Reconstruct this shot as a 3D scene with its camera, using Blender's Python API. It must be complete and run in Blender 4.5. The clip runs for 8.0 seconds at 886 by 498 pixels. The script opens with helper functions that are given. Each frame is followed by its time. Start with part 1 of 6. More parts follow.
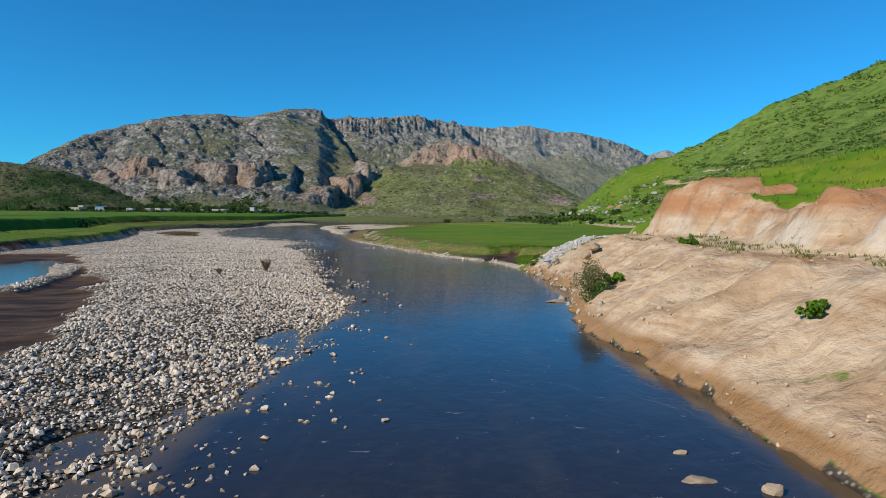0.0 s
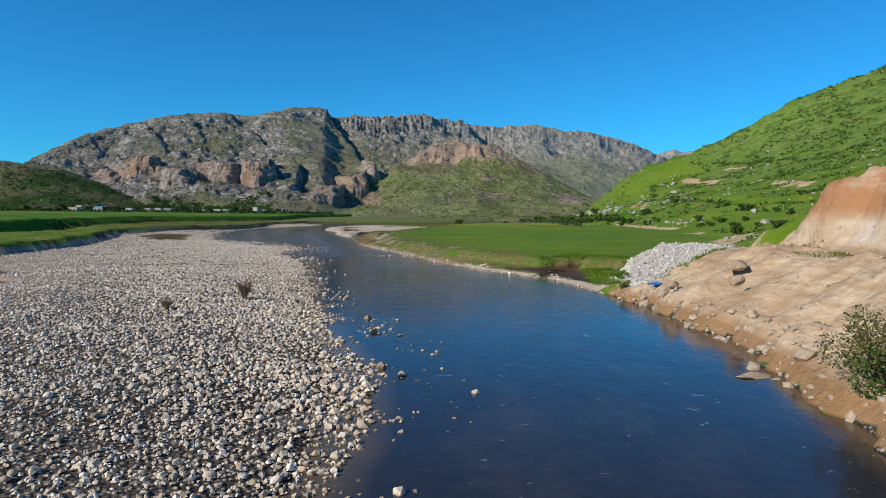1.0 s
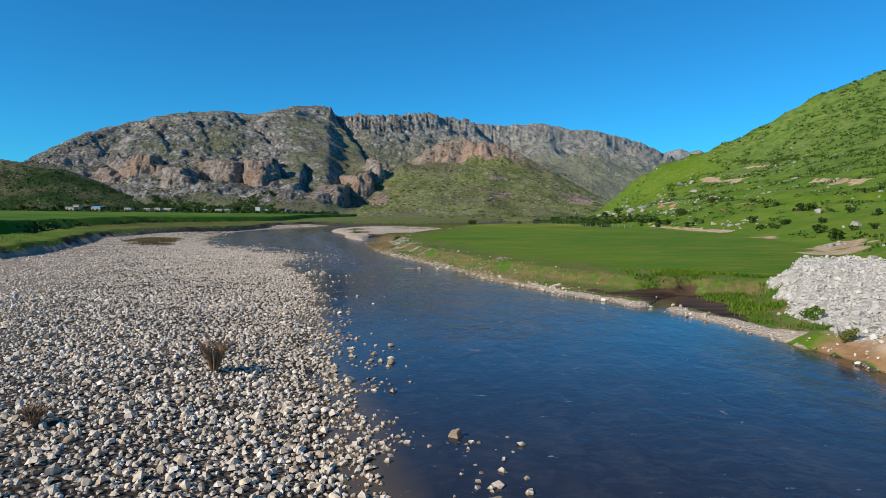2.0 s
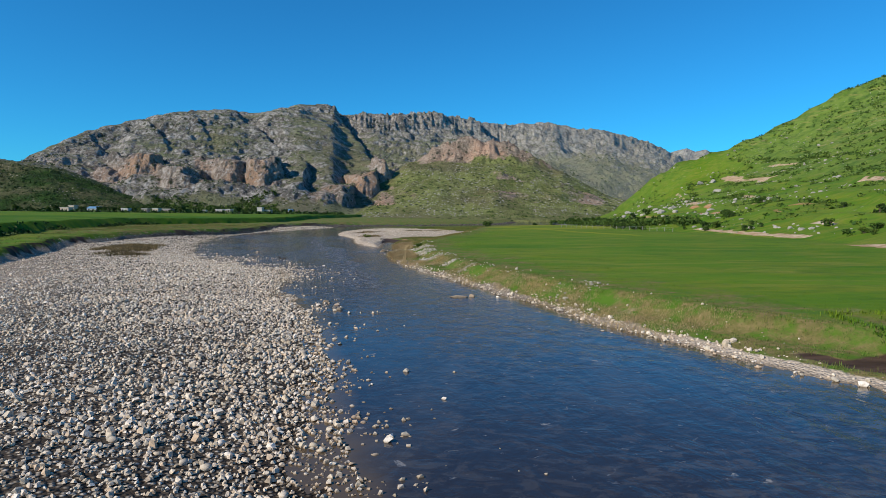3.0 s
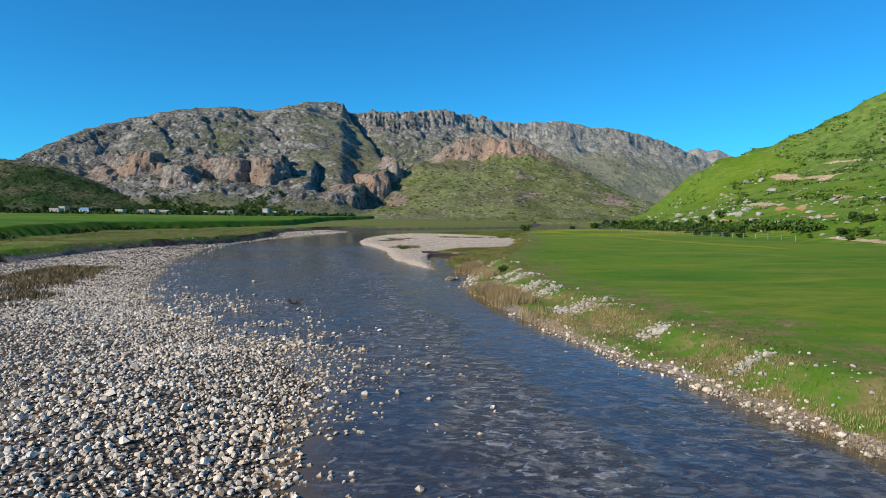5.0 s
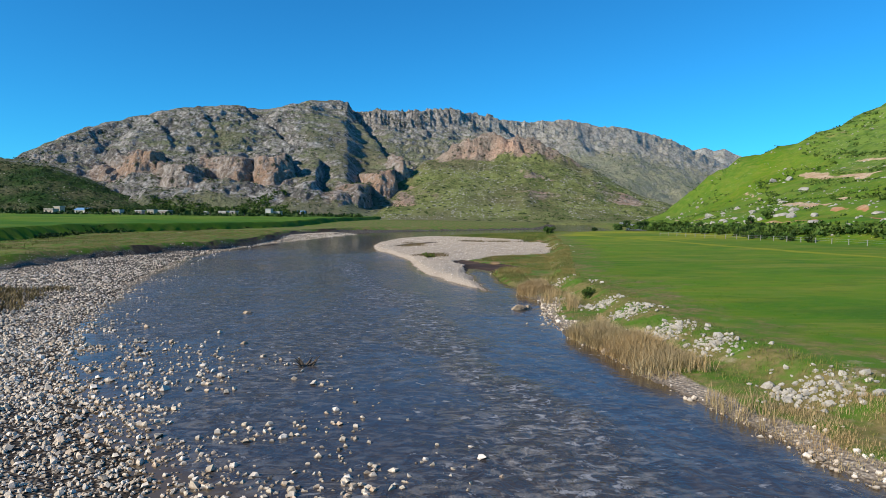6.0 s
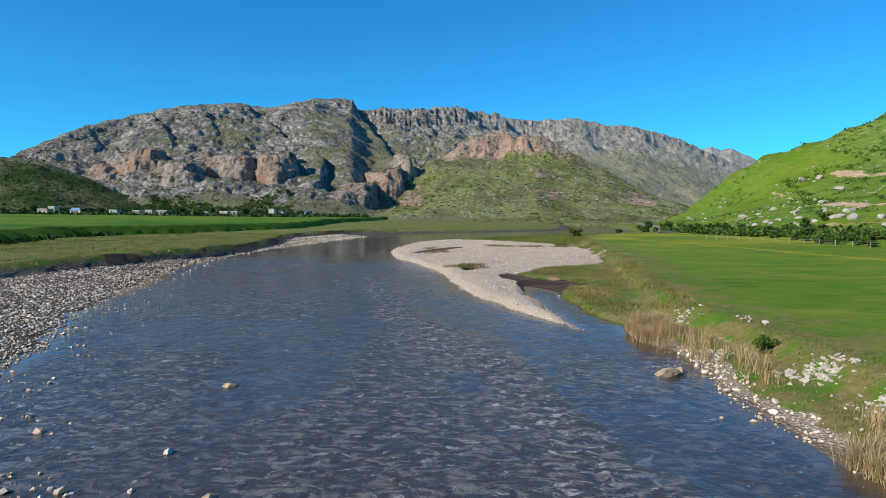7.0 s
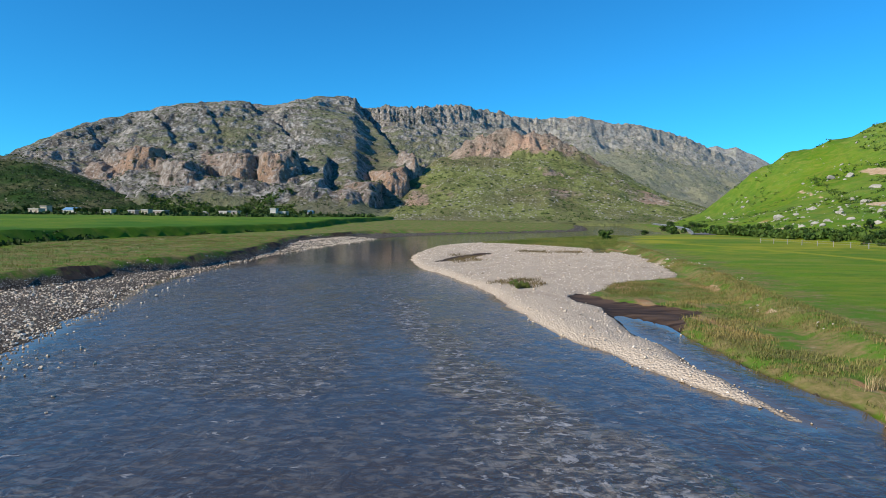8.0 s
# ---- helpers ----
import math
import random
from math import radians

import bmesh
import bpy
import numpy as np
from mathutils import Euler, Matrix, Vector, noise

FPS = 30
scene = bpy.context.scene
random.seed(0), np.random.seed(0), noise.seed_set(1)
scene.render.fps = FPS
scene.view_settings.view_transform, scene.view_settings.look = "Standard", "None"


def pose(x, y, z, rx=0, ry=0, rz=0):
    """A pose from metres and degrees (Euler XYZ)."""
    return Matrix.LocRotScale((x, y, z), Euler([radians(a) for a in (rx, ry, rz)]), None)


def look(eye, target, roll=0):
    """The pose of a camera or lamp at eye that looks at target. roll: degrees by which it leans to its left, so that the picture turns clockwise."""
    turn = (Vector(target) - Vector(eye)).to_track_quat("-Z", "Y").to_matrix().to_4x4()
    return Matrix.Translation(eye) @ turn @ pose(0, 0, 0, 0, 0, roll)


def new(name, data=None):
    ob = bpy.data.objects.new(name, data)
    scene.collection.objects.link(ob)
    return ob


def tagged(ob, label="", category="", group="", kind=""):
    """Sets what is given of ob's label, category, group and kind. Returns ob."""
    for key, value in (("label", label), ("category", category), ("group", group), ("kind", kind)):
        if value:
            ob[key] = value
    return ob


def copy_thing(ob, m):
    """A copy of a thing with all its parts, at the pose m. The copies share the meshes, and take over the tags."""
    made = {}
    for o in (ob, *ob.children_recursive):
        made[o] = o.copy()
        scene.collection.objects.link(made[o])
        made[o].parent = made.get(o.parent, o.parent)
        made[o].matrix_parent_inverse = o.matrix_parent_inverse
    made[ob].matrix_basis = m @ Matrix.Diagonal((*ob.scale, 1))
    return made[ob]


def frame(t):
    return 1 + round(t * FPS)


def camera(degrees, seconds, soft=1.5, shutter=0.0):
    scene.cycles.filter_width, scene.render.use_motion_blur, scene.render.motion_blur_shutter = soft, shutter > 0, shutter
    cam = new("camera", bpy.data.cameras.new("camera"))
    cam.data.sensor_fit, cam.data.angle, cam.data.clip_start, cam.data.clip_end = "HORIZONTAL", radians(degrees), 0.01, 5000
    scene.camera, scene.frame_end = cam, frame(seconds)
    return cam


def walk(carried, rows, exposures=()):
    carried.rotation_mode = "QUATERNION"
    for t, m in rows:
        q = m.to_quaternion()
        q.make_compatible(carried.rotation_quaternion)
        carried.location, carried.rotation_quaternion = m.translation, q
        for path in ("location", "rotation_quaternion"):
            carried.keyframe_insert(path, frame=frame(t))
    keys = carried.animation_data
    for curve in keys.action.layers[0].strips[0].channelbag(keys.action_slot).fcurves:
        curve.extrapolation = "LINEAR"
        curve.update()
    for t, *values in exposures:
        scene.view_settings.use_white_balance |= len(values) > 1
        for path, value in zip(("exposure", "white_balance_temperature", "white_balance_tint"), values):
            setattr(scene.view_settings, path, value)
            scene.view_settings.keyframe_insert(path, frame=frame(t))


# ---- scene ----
cam = camera(70.0, 8.0, soft=0.5)
PATH = [
    (0, (-0.822, -1.893, 5.267), (-0.797, 0.104, 5.16), 0.3),
    (0.5, (-2.122, 7.095, 5.328), (-2.106, 9.092, 5.221), 0.3),
    (1, (-3.883, 15.654, 5.356), (-3.874, 17.651, 5.249), 0.3),
    (1.5, (-5.906, 24.185, 5.422), (-5.903, 26.183, 5.315), 0.3),
    (2, (-7.938, 32.478, 5.567), (-7.94, 34.475, 5.459), 0.3),
    (3.5, (-14.552, 60.845, 6.158), (-14.57, 62.842, 6.05), 0.3),
    (4, (-17.005, 69.763, 6.297), (-17.028, 71.76, 6.19), 0.3),
    (4.5, (-19.633, 78.799, 6.476), (-19.66, 80.796, 6.37), 0.3),
    (6, (-27.123, 106.02, 6.938), (-27.166, 108.017, 6.832), 0.3),
    (6.5, (-29.638, 115.016, 7.161), (-29.686, 117.013, 7.054), 0.3),
    (7, (-32.096, 123.729, 7.312), (-32.15, 125.726, 7.205), 0.3),
    (7.5, (-34.605, 132.438, 7.522), (-34.662, 134.435, 7.414), 0.3),
    (8, (-37.028, 140.973, 7.624), (-37.088, 142.97, 7.515), 0.3),
]
walk(cam, [(t, look(eye, target, roll)) for t, eye, target, roll in PATH], ((0, 0.0), (2, 0.0), (4.5, 0.12), (6.5, 0.27), (8, 0.31)))

# ---- light ----
SUN_AZ, SUN_EL = radians(-122.0), radians(33.0)      # from the west, a little behind the flight
to_sun = Vector((math.sin(SUN_AZ) * math.cos(SUN_EL), math.cos(SUN_AZ) * math.cos(SUN_EL), math.sin(SUN_EL)))
world = bpy.data.worlds.new("sky")
scene.world = world
world.use_nodes = True
wn = world.node_tree
sky = wn.nodes.new("ShaderNodeTexSky")
sky.sky_type, sky.sun_disc = "NISHITA", False
sky.sun_elevation, sky.sun_rotation = SUN_EL, SUN_AZ
sky.altitude, sky.air_density, sky.dust_density, sky.ozone_density = 900, 1.0, 0.1, 3.0
clear = wn.nodes.new("ShaderNodeMix")                 # very clear dry air: a deep azure
clear.data_type, clear.blend_type = "RGBA", "MULTIPLY"
clear.inputs[0].default_value, clear.inputs[7].default_value = 1.0, (0.17, 0.99, 1.48, 1)
wn.links.new(sky.outputs[0], clear.inputs[6])
wn.links.new(clear.outputs[2], wn.nodes["Background"].inputs[0])
wn.nodes["Background"].inputs[1].default_value = 0.093
sun = new("sun", bpy.data.lights.new("sun", "SUN"))
sun.data.energy, sun.data.angle, sun.data.color = 5.0, radians(0.53), (1.0, 0.88, 0.72)
sun.matrix_world = look(to_sun * 100, (0, 0, 0))
scene.view_settings.exposure = 0.0


# ---- noise on arrays ----
def hash2(ix, iy, seed):
    h = (ix.astype(np.int64) * 374761393 + iy.astype(np.int64) * 668265263 + seed * 2147483647) & 0xFFFFFFFF
    h = ((h ^ (h >> 13)) * 1274126177) & 0xFFFFFFFF
    return ((h ^ (h >> 16)) & 0xFFFFFF) / float(0xFFFFFF)


def vnoise(x, y, seed=0):
    x, y = np.asarray(x, float), np.asarray(y, float)
    ix, iy = np.floor(x), np.floor(y)
    fx, fy = x - ix, y - iy
    fx, fy = fx * fx * fx * (fx * (fx * 6 - 15) + 10), fy * fy * fy * (fy * (fy * 6 - 15) + 10)
    a, b = hash2(ix, iy, seed), hash2(ix + 1, iy, seed)
    c, d = hash2(ix, iy + 1, seed), hash2(ix + 1, iy + 1, seed)
    return (a + (b - a) * fx) * (1 - fy) + (c + (d - c) * fx) * fy


def fbm(x, y, octaves=4, seed=0, gain=0.5):
    total, amp, norm, x, y = 0.0, 1.0, 0.0, np.asarray(x, float), np.asarray(y, float)
    for k in range(octaves):
        total = total + amp * (vnoise(x, y, seed + 17 * k) * 2 - 1)
        norm += amp
        x, y, amp = (x * 0.8 - y * 0.6) * 2.03 + 11.3, (x * 0.6 + y * 0.8) * 2.03 + 5.7, amp * gain
    return total / norm


def ridged(x, y, octaves=4, seed=0, gain=0.55):
    total, amp, norm, x, y = 0.0, 1.0, 0.0, np.asarray(x, float), np.asarray(y, float)
    for k in range(octaves):
        total = total + amp * (1 - np.abs(vnoise(x, y, seed + 31 * k) * 2 - 1))
        norm += amp
        x, y, amp = (x * 0.8 - y * 0.6) * 2.07 + 3.1, (x * 0.6 + y * 0.8) * 2.07 + 9.2, amp * gain
    return total / norm


def smooth(a, b, x):
    t = np.clip((x - a) / (b - a), 0, 1)
    return t * t * (3 - 2 * t)


def curve(points, n=3):
    """A rounded line through plan points."""
    p = np.array(points, float)
    q = np.vstack([2 * p[0] - p[1], p, 2 * p[-1] - p[-2]])
    out = []
    for i in range(1, len(q) - 2):
        for t in np.arange(n) / n:
            out.append(0.5 * (2 * q[i] + (q[i + 1] - q[i - 1]) * t + (2 * q[i - 1] - 5 * q[i] + 4 * q[i + 1] - q[i + 2]) * t * t
                              + (3 * q[i] - q[i - 1] - 3 * q[i + 1] + q[i + 2]) * t ** 3))
    return np.array(out + [p[-1]])


def sdist(poly, X, Y):
    """Distance to a closed outline, negative inside."""
    best, inside = np.full(X.shape, 1e18), np.zeros(X.shape, bool)
    for (x0, y0), (x1, y1) in zip(poly, np.roll(poly, -1, 0)):
        dx, dy = x1 - x0, y1 - y0
        t = np.clip(((X - x0) * dx + (Y - y0) * dy) / (dx * dx + dy * dy + 1e-9), 0, 1)
        best = np.minimum(best, (X - x0 - t * dx) ** 2 + (Y - y0 - t * dy) ** 2)
        if y0 != y1:
            inside ^= ((y0 > Y) != (y1 > Y)) & (X < x0 + (Y - y0) * dx / dy)
    return np.where(inside, -1, 1) * np.sqrt(best)


# ---- the plan: river, bars, banks (metres; water level at z = 0) ----
EAST_EDGE = [(7.0, -60), (7.3, 0), (7.2, 10), (6.6, 18), (6.2, 23), (5.8, 28), (6.9, 34), (8.1, 42), (8.2, 48), (8.0, 54),
             (7.1, 61), (5.5, 67.5), (3.4, 71.5), (0.3, 76), (-1.3, 80), (-3.6, 85.5), (-5.0, 90), (-7.7, 96), (-10.0, 102),
             (-11.8, 108), (-13.9, 115), (-16.3, 123), (-18.4, 132), (-20.1, 139), (-20.8, 144), (-21.2, 149), (-20.7, 155),
             (-21.5, 161), (-21.4, 165), (-22.0, 169)]
INLET = [(-22.6, 173), (-22.8, 180), (-24.0, 186), (-25.2, 188), (-25.6, 183), (-25.3, 178), (-24.9, 170), (-24.2, 164)]
BAR_EDGE = [(-26.4, 168.4), (-28.6, 174), (-31.9, 184), (-33.6, 196), (-35.5, 207), (-39, 219), (-42.8, 230), (-45.3, 246),
            (-45.6, 262), (-44, 278), (-40, 293), (-29, 315), (-10, 340), (12, 362), (38, 392), (52, 430), (60, 500), (76, 600)]
WEST_EDGE = [(-7.2, -60), (-7.2, 8), (-6.7, 15), (-6.3, 22), (-6.1, 30), (-6.5, 37), (-8.6, 45), (-11.0, 53), (-13.4, 63),
             (-16.6, 74.5), (-18.5, 82.5), (-21.5, 92), (-25.4, 101), (-26.7, 107), (-27.8, 113), (-30.4, 118.6), (-35.6, 123.5),
             (-44, 134), (-50, 144), (-54.5, 156), (-58.4, 167), (-62.6, 180), (-66, 194), (-69.4, 207), (-71.2, 225),
             (-71.3, 255), (-69.5, 280), (-67, 305), (-59, 350), (-38, 388), (-4, 418), (22, 446), (34, 500), (50, 600)]
WATER = np.vstack([curve(EAST_EDGE), curve(INLET, 2), curve(BAR_EDGE), curve(WEST_EDGE)[::-1]])
EASTS = np.array(EAST_EDGE + [(-24, 180), (-33, 205), (-42, 235), (-44, 262), (-40, 293)])
WESTS = np.array(WEST_EDGE[:29])
BAR = curve([(-24.2, 164), (-25.2, 176), (-25.6, 185), (-24.6, 198), (-21, 208), (-12, 216), (-8.5, 232), (-6, 255), (-10, 280),
             (-22, 297), (-34, 303), (-47, 285), (-48, 250), (-41, 222), (-34, 195), (-28, 172)])
BROOK = np.array([(4.2, 69.5), (5.4, 71.0), (7.7, 75.3), (9.0, 76.4), (11.5, 79.6), (14.8, 86.1), (19, 95)])
SCREE = curve([(7.8, 56.5), (8.6, 60), (10.6, 66), (13.4, 72.8), (18.4, 79), (23, 77), (22, 68), (16, 61.5), (11, 57.5)])
BROOK_MUD = curve([(0.8, 78.0), (3.7, 76.4), (6.4, 77.2), (9.2, 76.0), (8.6, 70), (8.2, 63.5), (7.4, 62.5), (6.3, 67.5), (5.4, 71.5), (3.8, 74.4)])
YELLOW = np.array([(7.9, 290.5), (16.6, 267.7), (22.4, 222.5), (24.7, 202.5), (28.3, 188.8)])[::-1]
TRACK = np.array([(60.4, 283.4), (66.7, 273.0), (68.8, 249.8)])[::-1]
MUD = curve([(-13, 8), (-16.4, 20), (-17.6, 26), (-20.6, 36), (-28, 49), (-35, 61), (-40, 69), (-46, 74), (-52, 70), (-52, 40), (-40, 8)])
POOL = curve([(-30, 36), (-31.5, 50), (-40, 66), (-45, 68), (-45, 50), (-38, 36)])
POOL_SPIT = curve([(-27, 38), (-30, 50), (-37, 61), (-38.5, 60), (-32, 49), (-28.5, 37)])
BAR_MUD = curve([(-26.6, 200), (-24.6, 198), (-22, 193), (-19, 190.5), (-21, 186), (-24.4, 180), (-26.2, 180), (-26, 188), (-27.2, 195)])
ISLAND_SILT = curve([(-41.5, 236), (-38.5, 238), (-34, 250), (-31, 258), (-33, 259), (-38, 250)])
SIDE_CHANNEL = np.array([(-10.5, 262), (-8.0, 274), (-5.5, 290), (-2.0, 312), (2, 330)])
BANK_WEST = np.array([(-52, 0), (-53, 60), (-53.5, 75), (-54.5, 90), (-57, 108), (-65, 132), (-76, 158), (-79.5, 188), (-77.3, 212),
                      (-74.5, 228), (-73.8, 250), (-75, 270), (-79, 292), (-78, 320), (-69, 360), (-46, 388), (-12, 418), (14, 446), (27, 500), (43, 600), (60, 700), (60, 5000)])
FIELD_STEP = np.array([(-72, -300), (-75, 60), (-78, 110), (-84, 145), (-97, 180), (-104, 200), (-109, 220), (-113.5, 240), (-117, 262), (-115.5, 278), (-112, 292),
                       (-105, 315), (-95, 360), (-90, 500), (-90, 5000)])
FIELD_EDGE = np.array([(60, 60), (14, 74), (6, 77), (1.5, 82), (-2.5, 90), (-6.0, 98), (-9.5, 108), (-12.3, 120), (-15.3, 134),
                       (-16.9, 145), (-16.6, 156), (-18, 168), (-15.7, 182), (-8.8, 224), (-1.5, 290), (8, 330), (46, 375), (58, 430), (68, 520), (92, 640), (92, 5000)])
HILL_FOOT = np.array([(42, -200), (40, 0), (24, 55), (20, 64), (25, 80), (34, 100), (44, 130), (50, 160), (48, 200), (45, 234),
                      (47, 300), (58, 360), (85, 500), (98, 580), (150, 700), (330, 900)])
HILL_CUTS = ((176.5, 488, 171, 414, 4.5), (121, 352, 101, 286, 2.6), (111, 374, 98, 322, 3.0), (197, 488, 199, 436, 1.3), (127, 264, 112, 216, 4.5), (50.5, 211, 51.5, 164, 1.3), (149, 502, 137, 452, 1.2))
CREST_Z = np.array([(-1.5, 95), (-0.6, 118), (-0.1, 123), (0.0, 121), (0.317, 97), (0.472, 78), (0.587, 66), (0.75, 54), (0.86, 48),
                    (0.945, 43), (1.3, 24), (1.6, 8), (1.9, 1)])


def at_y(line, Y):
    return np.interp(Y, line[:, 1], line[:, 0])


def hill_east(X, Y):
    """The tall green hill: from its foot line up to its crest."""
    f = ((X - 330) * -180 + (Y - 480) * 80) / (180 ** 2 + 80 ** 2)
    m = -((X - 330) * 80 + (Y - 480) * 180) / math.hypot(180, 80)       # metres in front of the crest
    top = np.interp(f, CREST_Z[:, 0], CREST_Z[:, 1])
    q = X - at_y(HILL_FOOT, Y)
    w = np.clip(q, 0, None) / (np.clip(q, 0, None) + np.clip(m, 0, None) + 1e-6)
    g = np.interp(w, [0, 0.05, 0.12, 0.2, 0.35, 0.6, 0.85, 1], [0, 0.075, 0.15, 0.2, 0.30, 0.53, 0.82, 1])
    g = g * (1 - (1 - smooth(0, 75, q)) * smooth(190, 40, m))
    z = np.where(m > 0, top * g, (top + 0.45 * m) * smooth(0, 75, q))
    z = np.where(q < 0, np.minimum(z, 0), z)
    # farm terraces on the lower slope
    step = 3.6
    warp = 0.8 * fbm(X / 45, Y / 45, 3, 45)
    tz = z / step + warp
    tz = (np.floor(tz) + smooth(0.62, 1.0, tz - np.floor(tz)) - warp) * step
    lower = smooth(2, 8, z) * (1 - smooth(34, 60, z)) * 0.4
    z = z * (1 - lower) + tz * lower
    return z, q


def ground(X, Y):
    """Height of the ground and its covers at plan points."""
    wig = 0.55 * fbm(X / 3.2, Y / 3.2, 3, 5) + 0.8 * fbm(X / 11, Y / 11, 2, 6)
    raw = sdist(WATER, X, Y)
    w = raw + wig * smooth(-6, 0, raw) * 0.8 + 0.7 * fbm(Y / 2.4, X / 5, 3, 7) * smooth(-3, 0, raw) * (1 - smooth(50, 62, Y)) * (X > 0)
    mid = 0.5 * (at_y(EASTS, Y) + at_y(WESTS, Y))
    east = (X > mid) & (raw > -50)
    east = np.where(Y > 293, X - at_y(np.array([(-58, 293), (-48, 350), (-20, 375), (20, 405), (38, 435), (47, 500), (63, 600), (90, 700), (240, 900)]), Y) > 0, east)
    bed = -0.42 * np.clip(-w, 0, 3)
    fine = fbm(X / 1.3, Y / 1.3, 3, 8)
    # west: gravel bar, mud flat, pools, cut bank, fields
    lb = at_y(BANK_WEST, Y) - X + 1.2 * fbm(X / 7, Y / 7, 3, 12)
    zw = 0.62 * smooth(-0.5, 9, w) + 0.10 * fbm(X / 4, Y / 4, 3, 14) * smooth(0, 3, w) + 0.03 * fine - 0.04
    mud = sdist(MUD, X, Y) + 2.2 * fbm(X / 9, Y / 2.4, 3, 16)
    pool = sdist(POOL, X, Y) + 0.8 * fbm(X / 3, Y / 3, 2, 17)
    spit = sdist(POOL_SPIT, X, Y) + 0.5 * fbm(X / 2, Y / 2, 2, 18)
    zw = zw * (1 - smooth(1.0, -2.0, mud)) + (0.13 + 0.05 * fbm(X / 5, Y / 2, 3, 19)) * smooth(1.0, -2.0, mud)
    zw = zw - 0.3 * smooth(0.8, -1.0, pool) + 0.42 * smooth(0.3, -0.7, spit)
    zw = zw - 0.30 * smooth(0.54, 0.74, vnoise(X / 1.5, Y / 2.0, 21)) * smooth(7, 2, w) * (1 - smooth(26, 38, Y))
    hump = smooth(-0.3, 0.8 + 14 * smooth(350, 395, Y), lb)
    fs = at_y(FIELD_STEP, Y) - X + 1.0 * fbm(X / 12, Y / 12, 2, 22)
    zw = zw + hump * (1.35 + 0.3 * fbm(X / 6, Y / 6, 3, 20)) + 2.2 * smooth(-0.1, 1.6, fs) + 0.25 * fbm(X / 9, Y / 9, 3, 23) * smooth(0.5, 3, lb) * (1 - smooth(-3, 0, fs)) \
        + 0.02 * np.clip(lb - 30, 0, 60) + 0.006 * np.clip(lb - 90, 0, 500)
    # east: cliff, brook mouth, bank and field, bars
    fe = X - at_y(FIELD_EDGE, Y) + 0.7 * fbm(X / 3, Y / 3, 3, 24)
    field = 1.25 + 0.12 * fbm(X / 14, Y / 14, 3, 26) + 0.012 * np.clip(fe, 0, 60)
    low = 0.38 * smooth(0, np.where(Y > 163, 1.1, 2.2), w) + 0.05 * fine
    ze = low + (field - low) * smooth(-0.8, 1.6, fe)
    bar = sdist(BAR, X, Y) + 1.2 * fbm(X / 4, Y / 4, 2, 27)
    ze = np.where(Y > 163, ze + 0.18 * smooth(0, -6, bar) * (fe < 0), ze)
    bmud = np.minimum(sdist(BAR_MUD, X, Y), sdist(ISLAND_SILT, X, Y) + 0.3) + 0.8 * fbm(X / 2, Y / 2, 2, 28)
    side = np.abs(X - at_y(SIDE_CHANNEL, Y)) + 0.5 * fbm(X / 3, Y / 3, 2, 29) + 50 * ((Y < 262) | (Y > 330))
    ze = ze - 0.22 * smooth(0.6, -0.8, bmud)
    ze = ze + (np.minimum(ze, -0.12) - ze) * smooth(2.2, 1.2, side)
    c = 1 - smooth(54, 63, Y + 3 * fbm(X / 6, Y / 6, 2, 30))
    wc = w + 0.9 * fbm(Y / 5.0, X / 16, 3, 32) * smooth(1, 5, w)
    wave = np.interp(Y, [10, 28, 37, 43, 49], [0.75, 0.70, 0.5, 0.95, 1.2]) + 0.2 * (vnoise(Y / 5.0, X / 40, 37) - 0.5)
    prof = np.interp(wc, [-1, 0, 0.22, 0.8, 2.2, 6.6, 7.6, 10.1, 10.7, 12.2, 13.2, 17, 23, 34, 60],
                     [0, 0.05, 0.62, 0.82, 1.35, 3.35, 3.5, 3.6, 4.3, 6.7, 7.2, 8.0, 10.2, 11.4, 11.0])
    prof = np.where(prof > 3.6, 3.6 + (prof - 3.6) * (wave + (1 - wave) * smooth(14, 24, wc)), prof)
    layer = (prof + 0.5 * fbm(X / 3, Y / 3, 2, 46)) / 0.95
    layer = smooth(0.2, 0.8, layer - np.floor(layer)) - (layer - np.floor(layer))
    prof = prof + 0.85 * layer * smooth(3.7, 4.1, prof) * (1 - smooth(9, 10, prof))
    rill = ridged(Y / 2.6 + 0.12 * X + 0.35 * fbm(X / 3, Y / 3, 2, 33), X / 9, 3, 34) - 0.5
    rough = fbm(X / 0.9, Y / 0.9, 3, 36)
    prof = prof + (0.75 * rill * smooth(0.6, 2.5, wc) * (1 - smooth(6, 8, wc)) + (0.26 * rough + 0.34 * fbm(X / 2.2, Y / 1.7, 3, 35)) * smooth(0.2, 1, wc) * (1 - smooth(12, 15, wc))
                   + 0.9 * (ridged(Y / 3.4, X / 4, 4, 38) - 0.5) * smooth(10.2, 11.2, wc) * (1 - smooth(12.5, 14, wc)))
    ze = ze * (1 - c) + prof * c
    # white scree fan past the cliff
    scree = smooth(0.8, -1.0, sdist(SCREE, X, Y) + 1.1 * fbm(X / 2, Y / 2, 3, 40)) * smooth(0.5, 1.4, w)
    ze = ze + (0.3 + 0.15 * np.clip(w - 0.6, 0, 16) + 0.12 * rough + 0.25 * fbm(X / 2.4, Y / 2.4, 3, 41) - ze) * scree
    # flat silt at the brook's mouth, and its small gully
    ze = ze + (0.2 + 0.05 * fine - ze) * smooth(1.0, -0.5, sdist(BROOK_MUD, X, Y)) * smooth(0.3, 1.2, w)
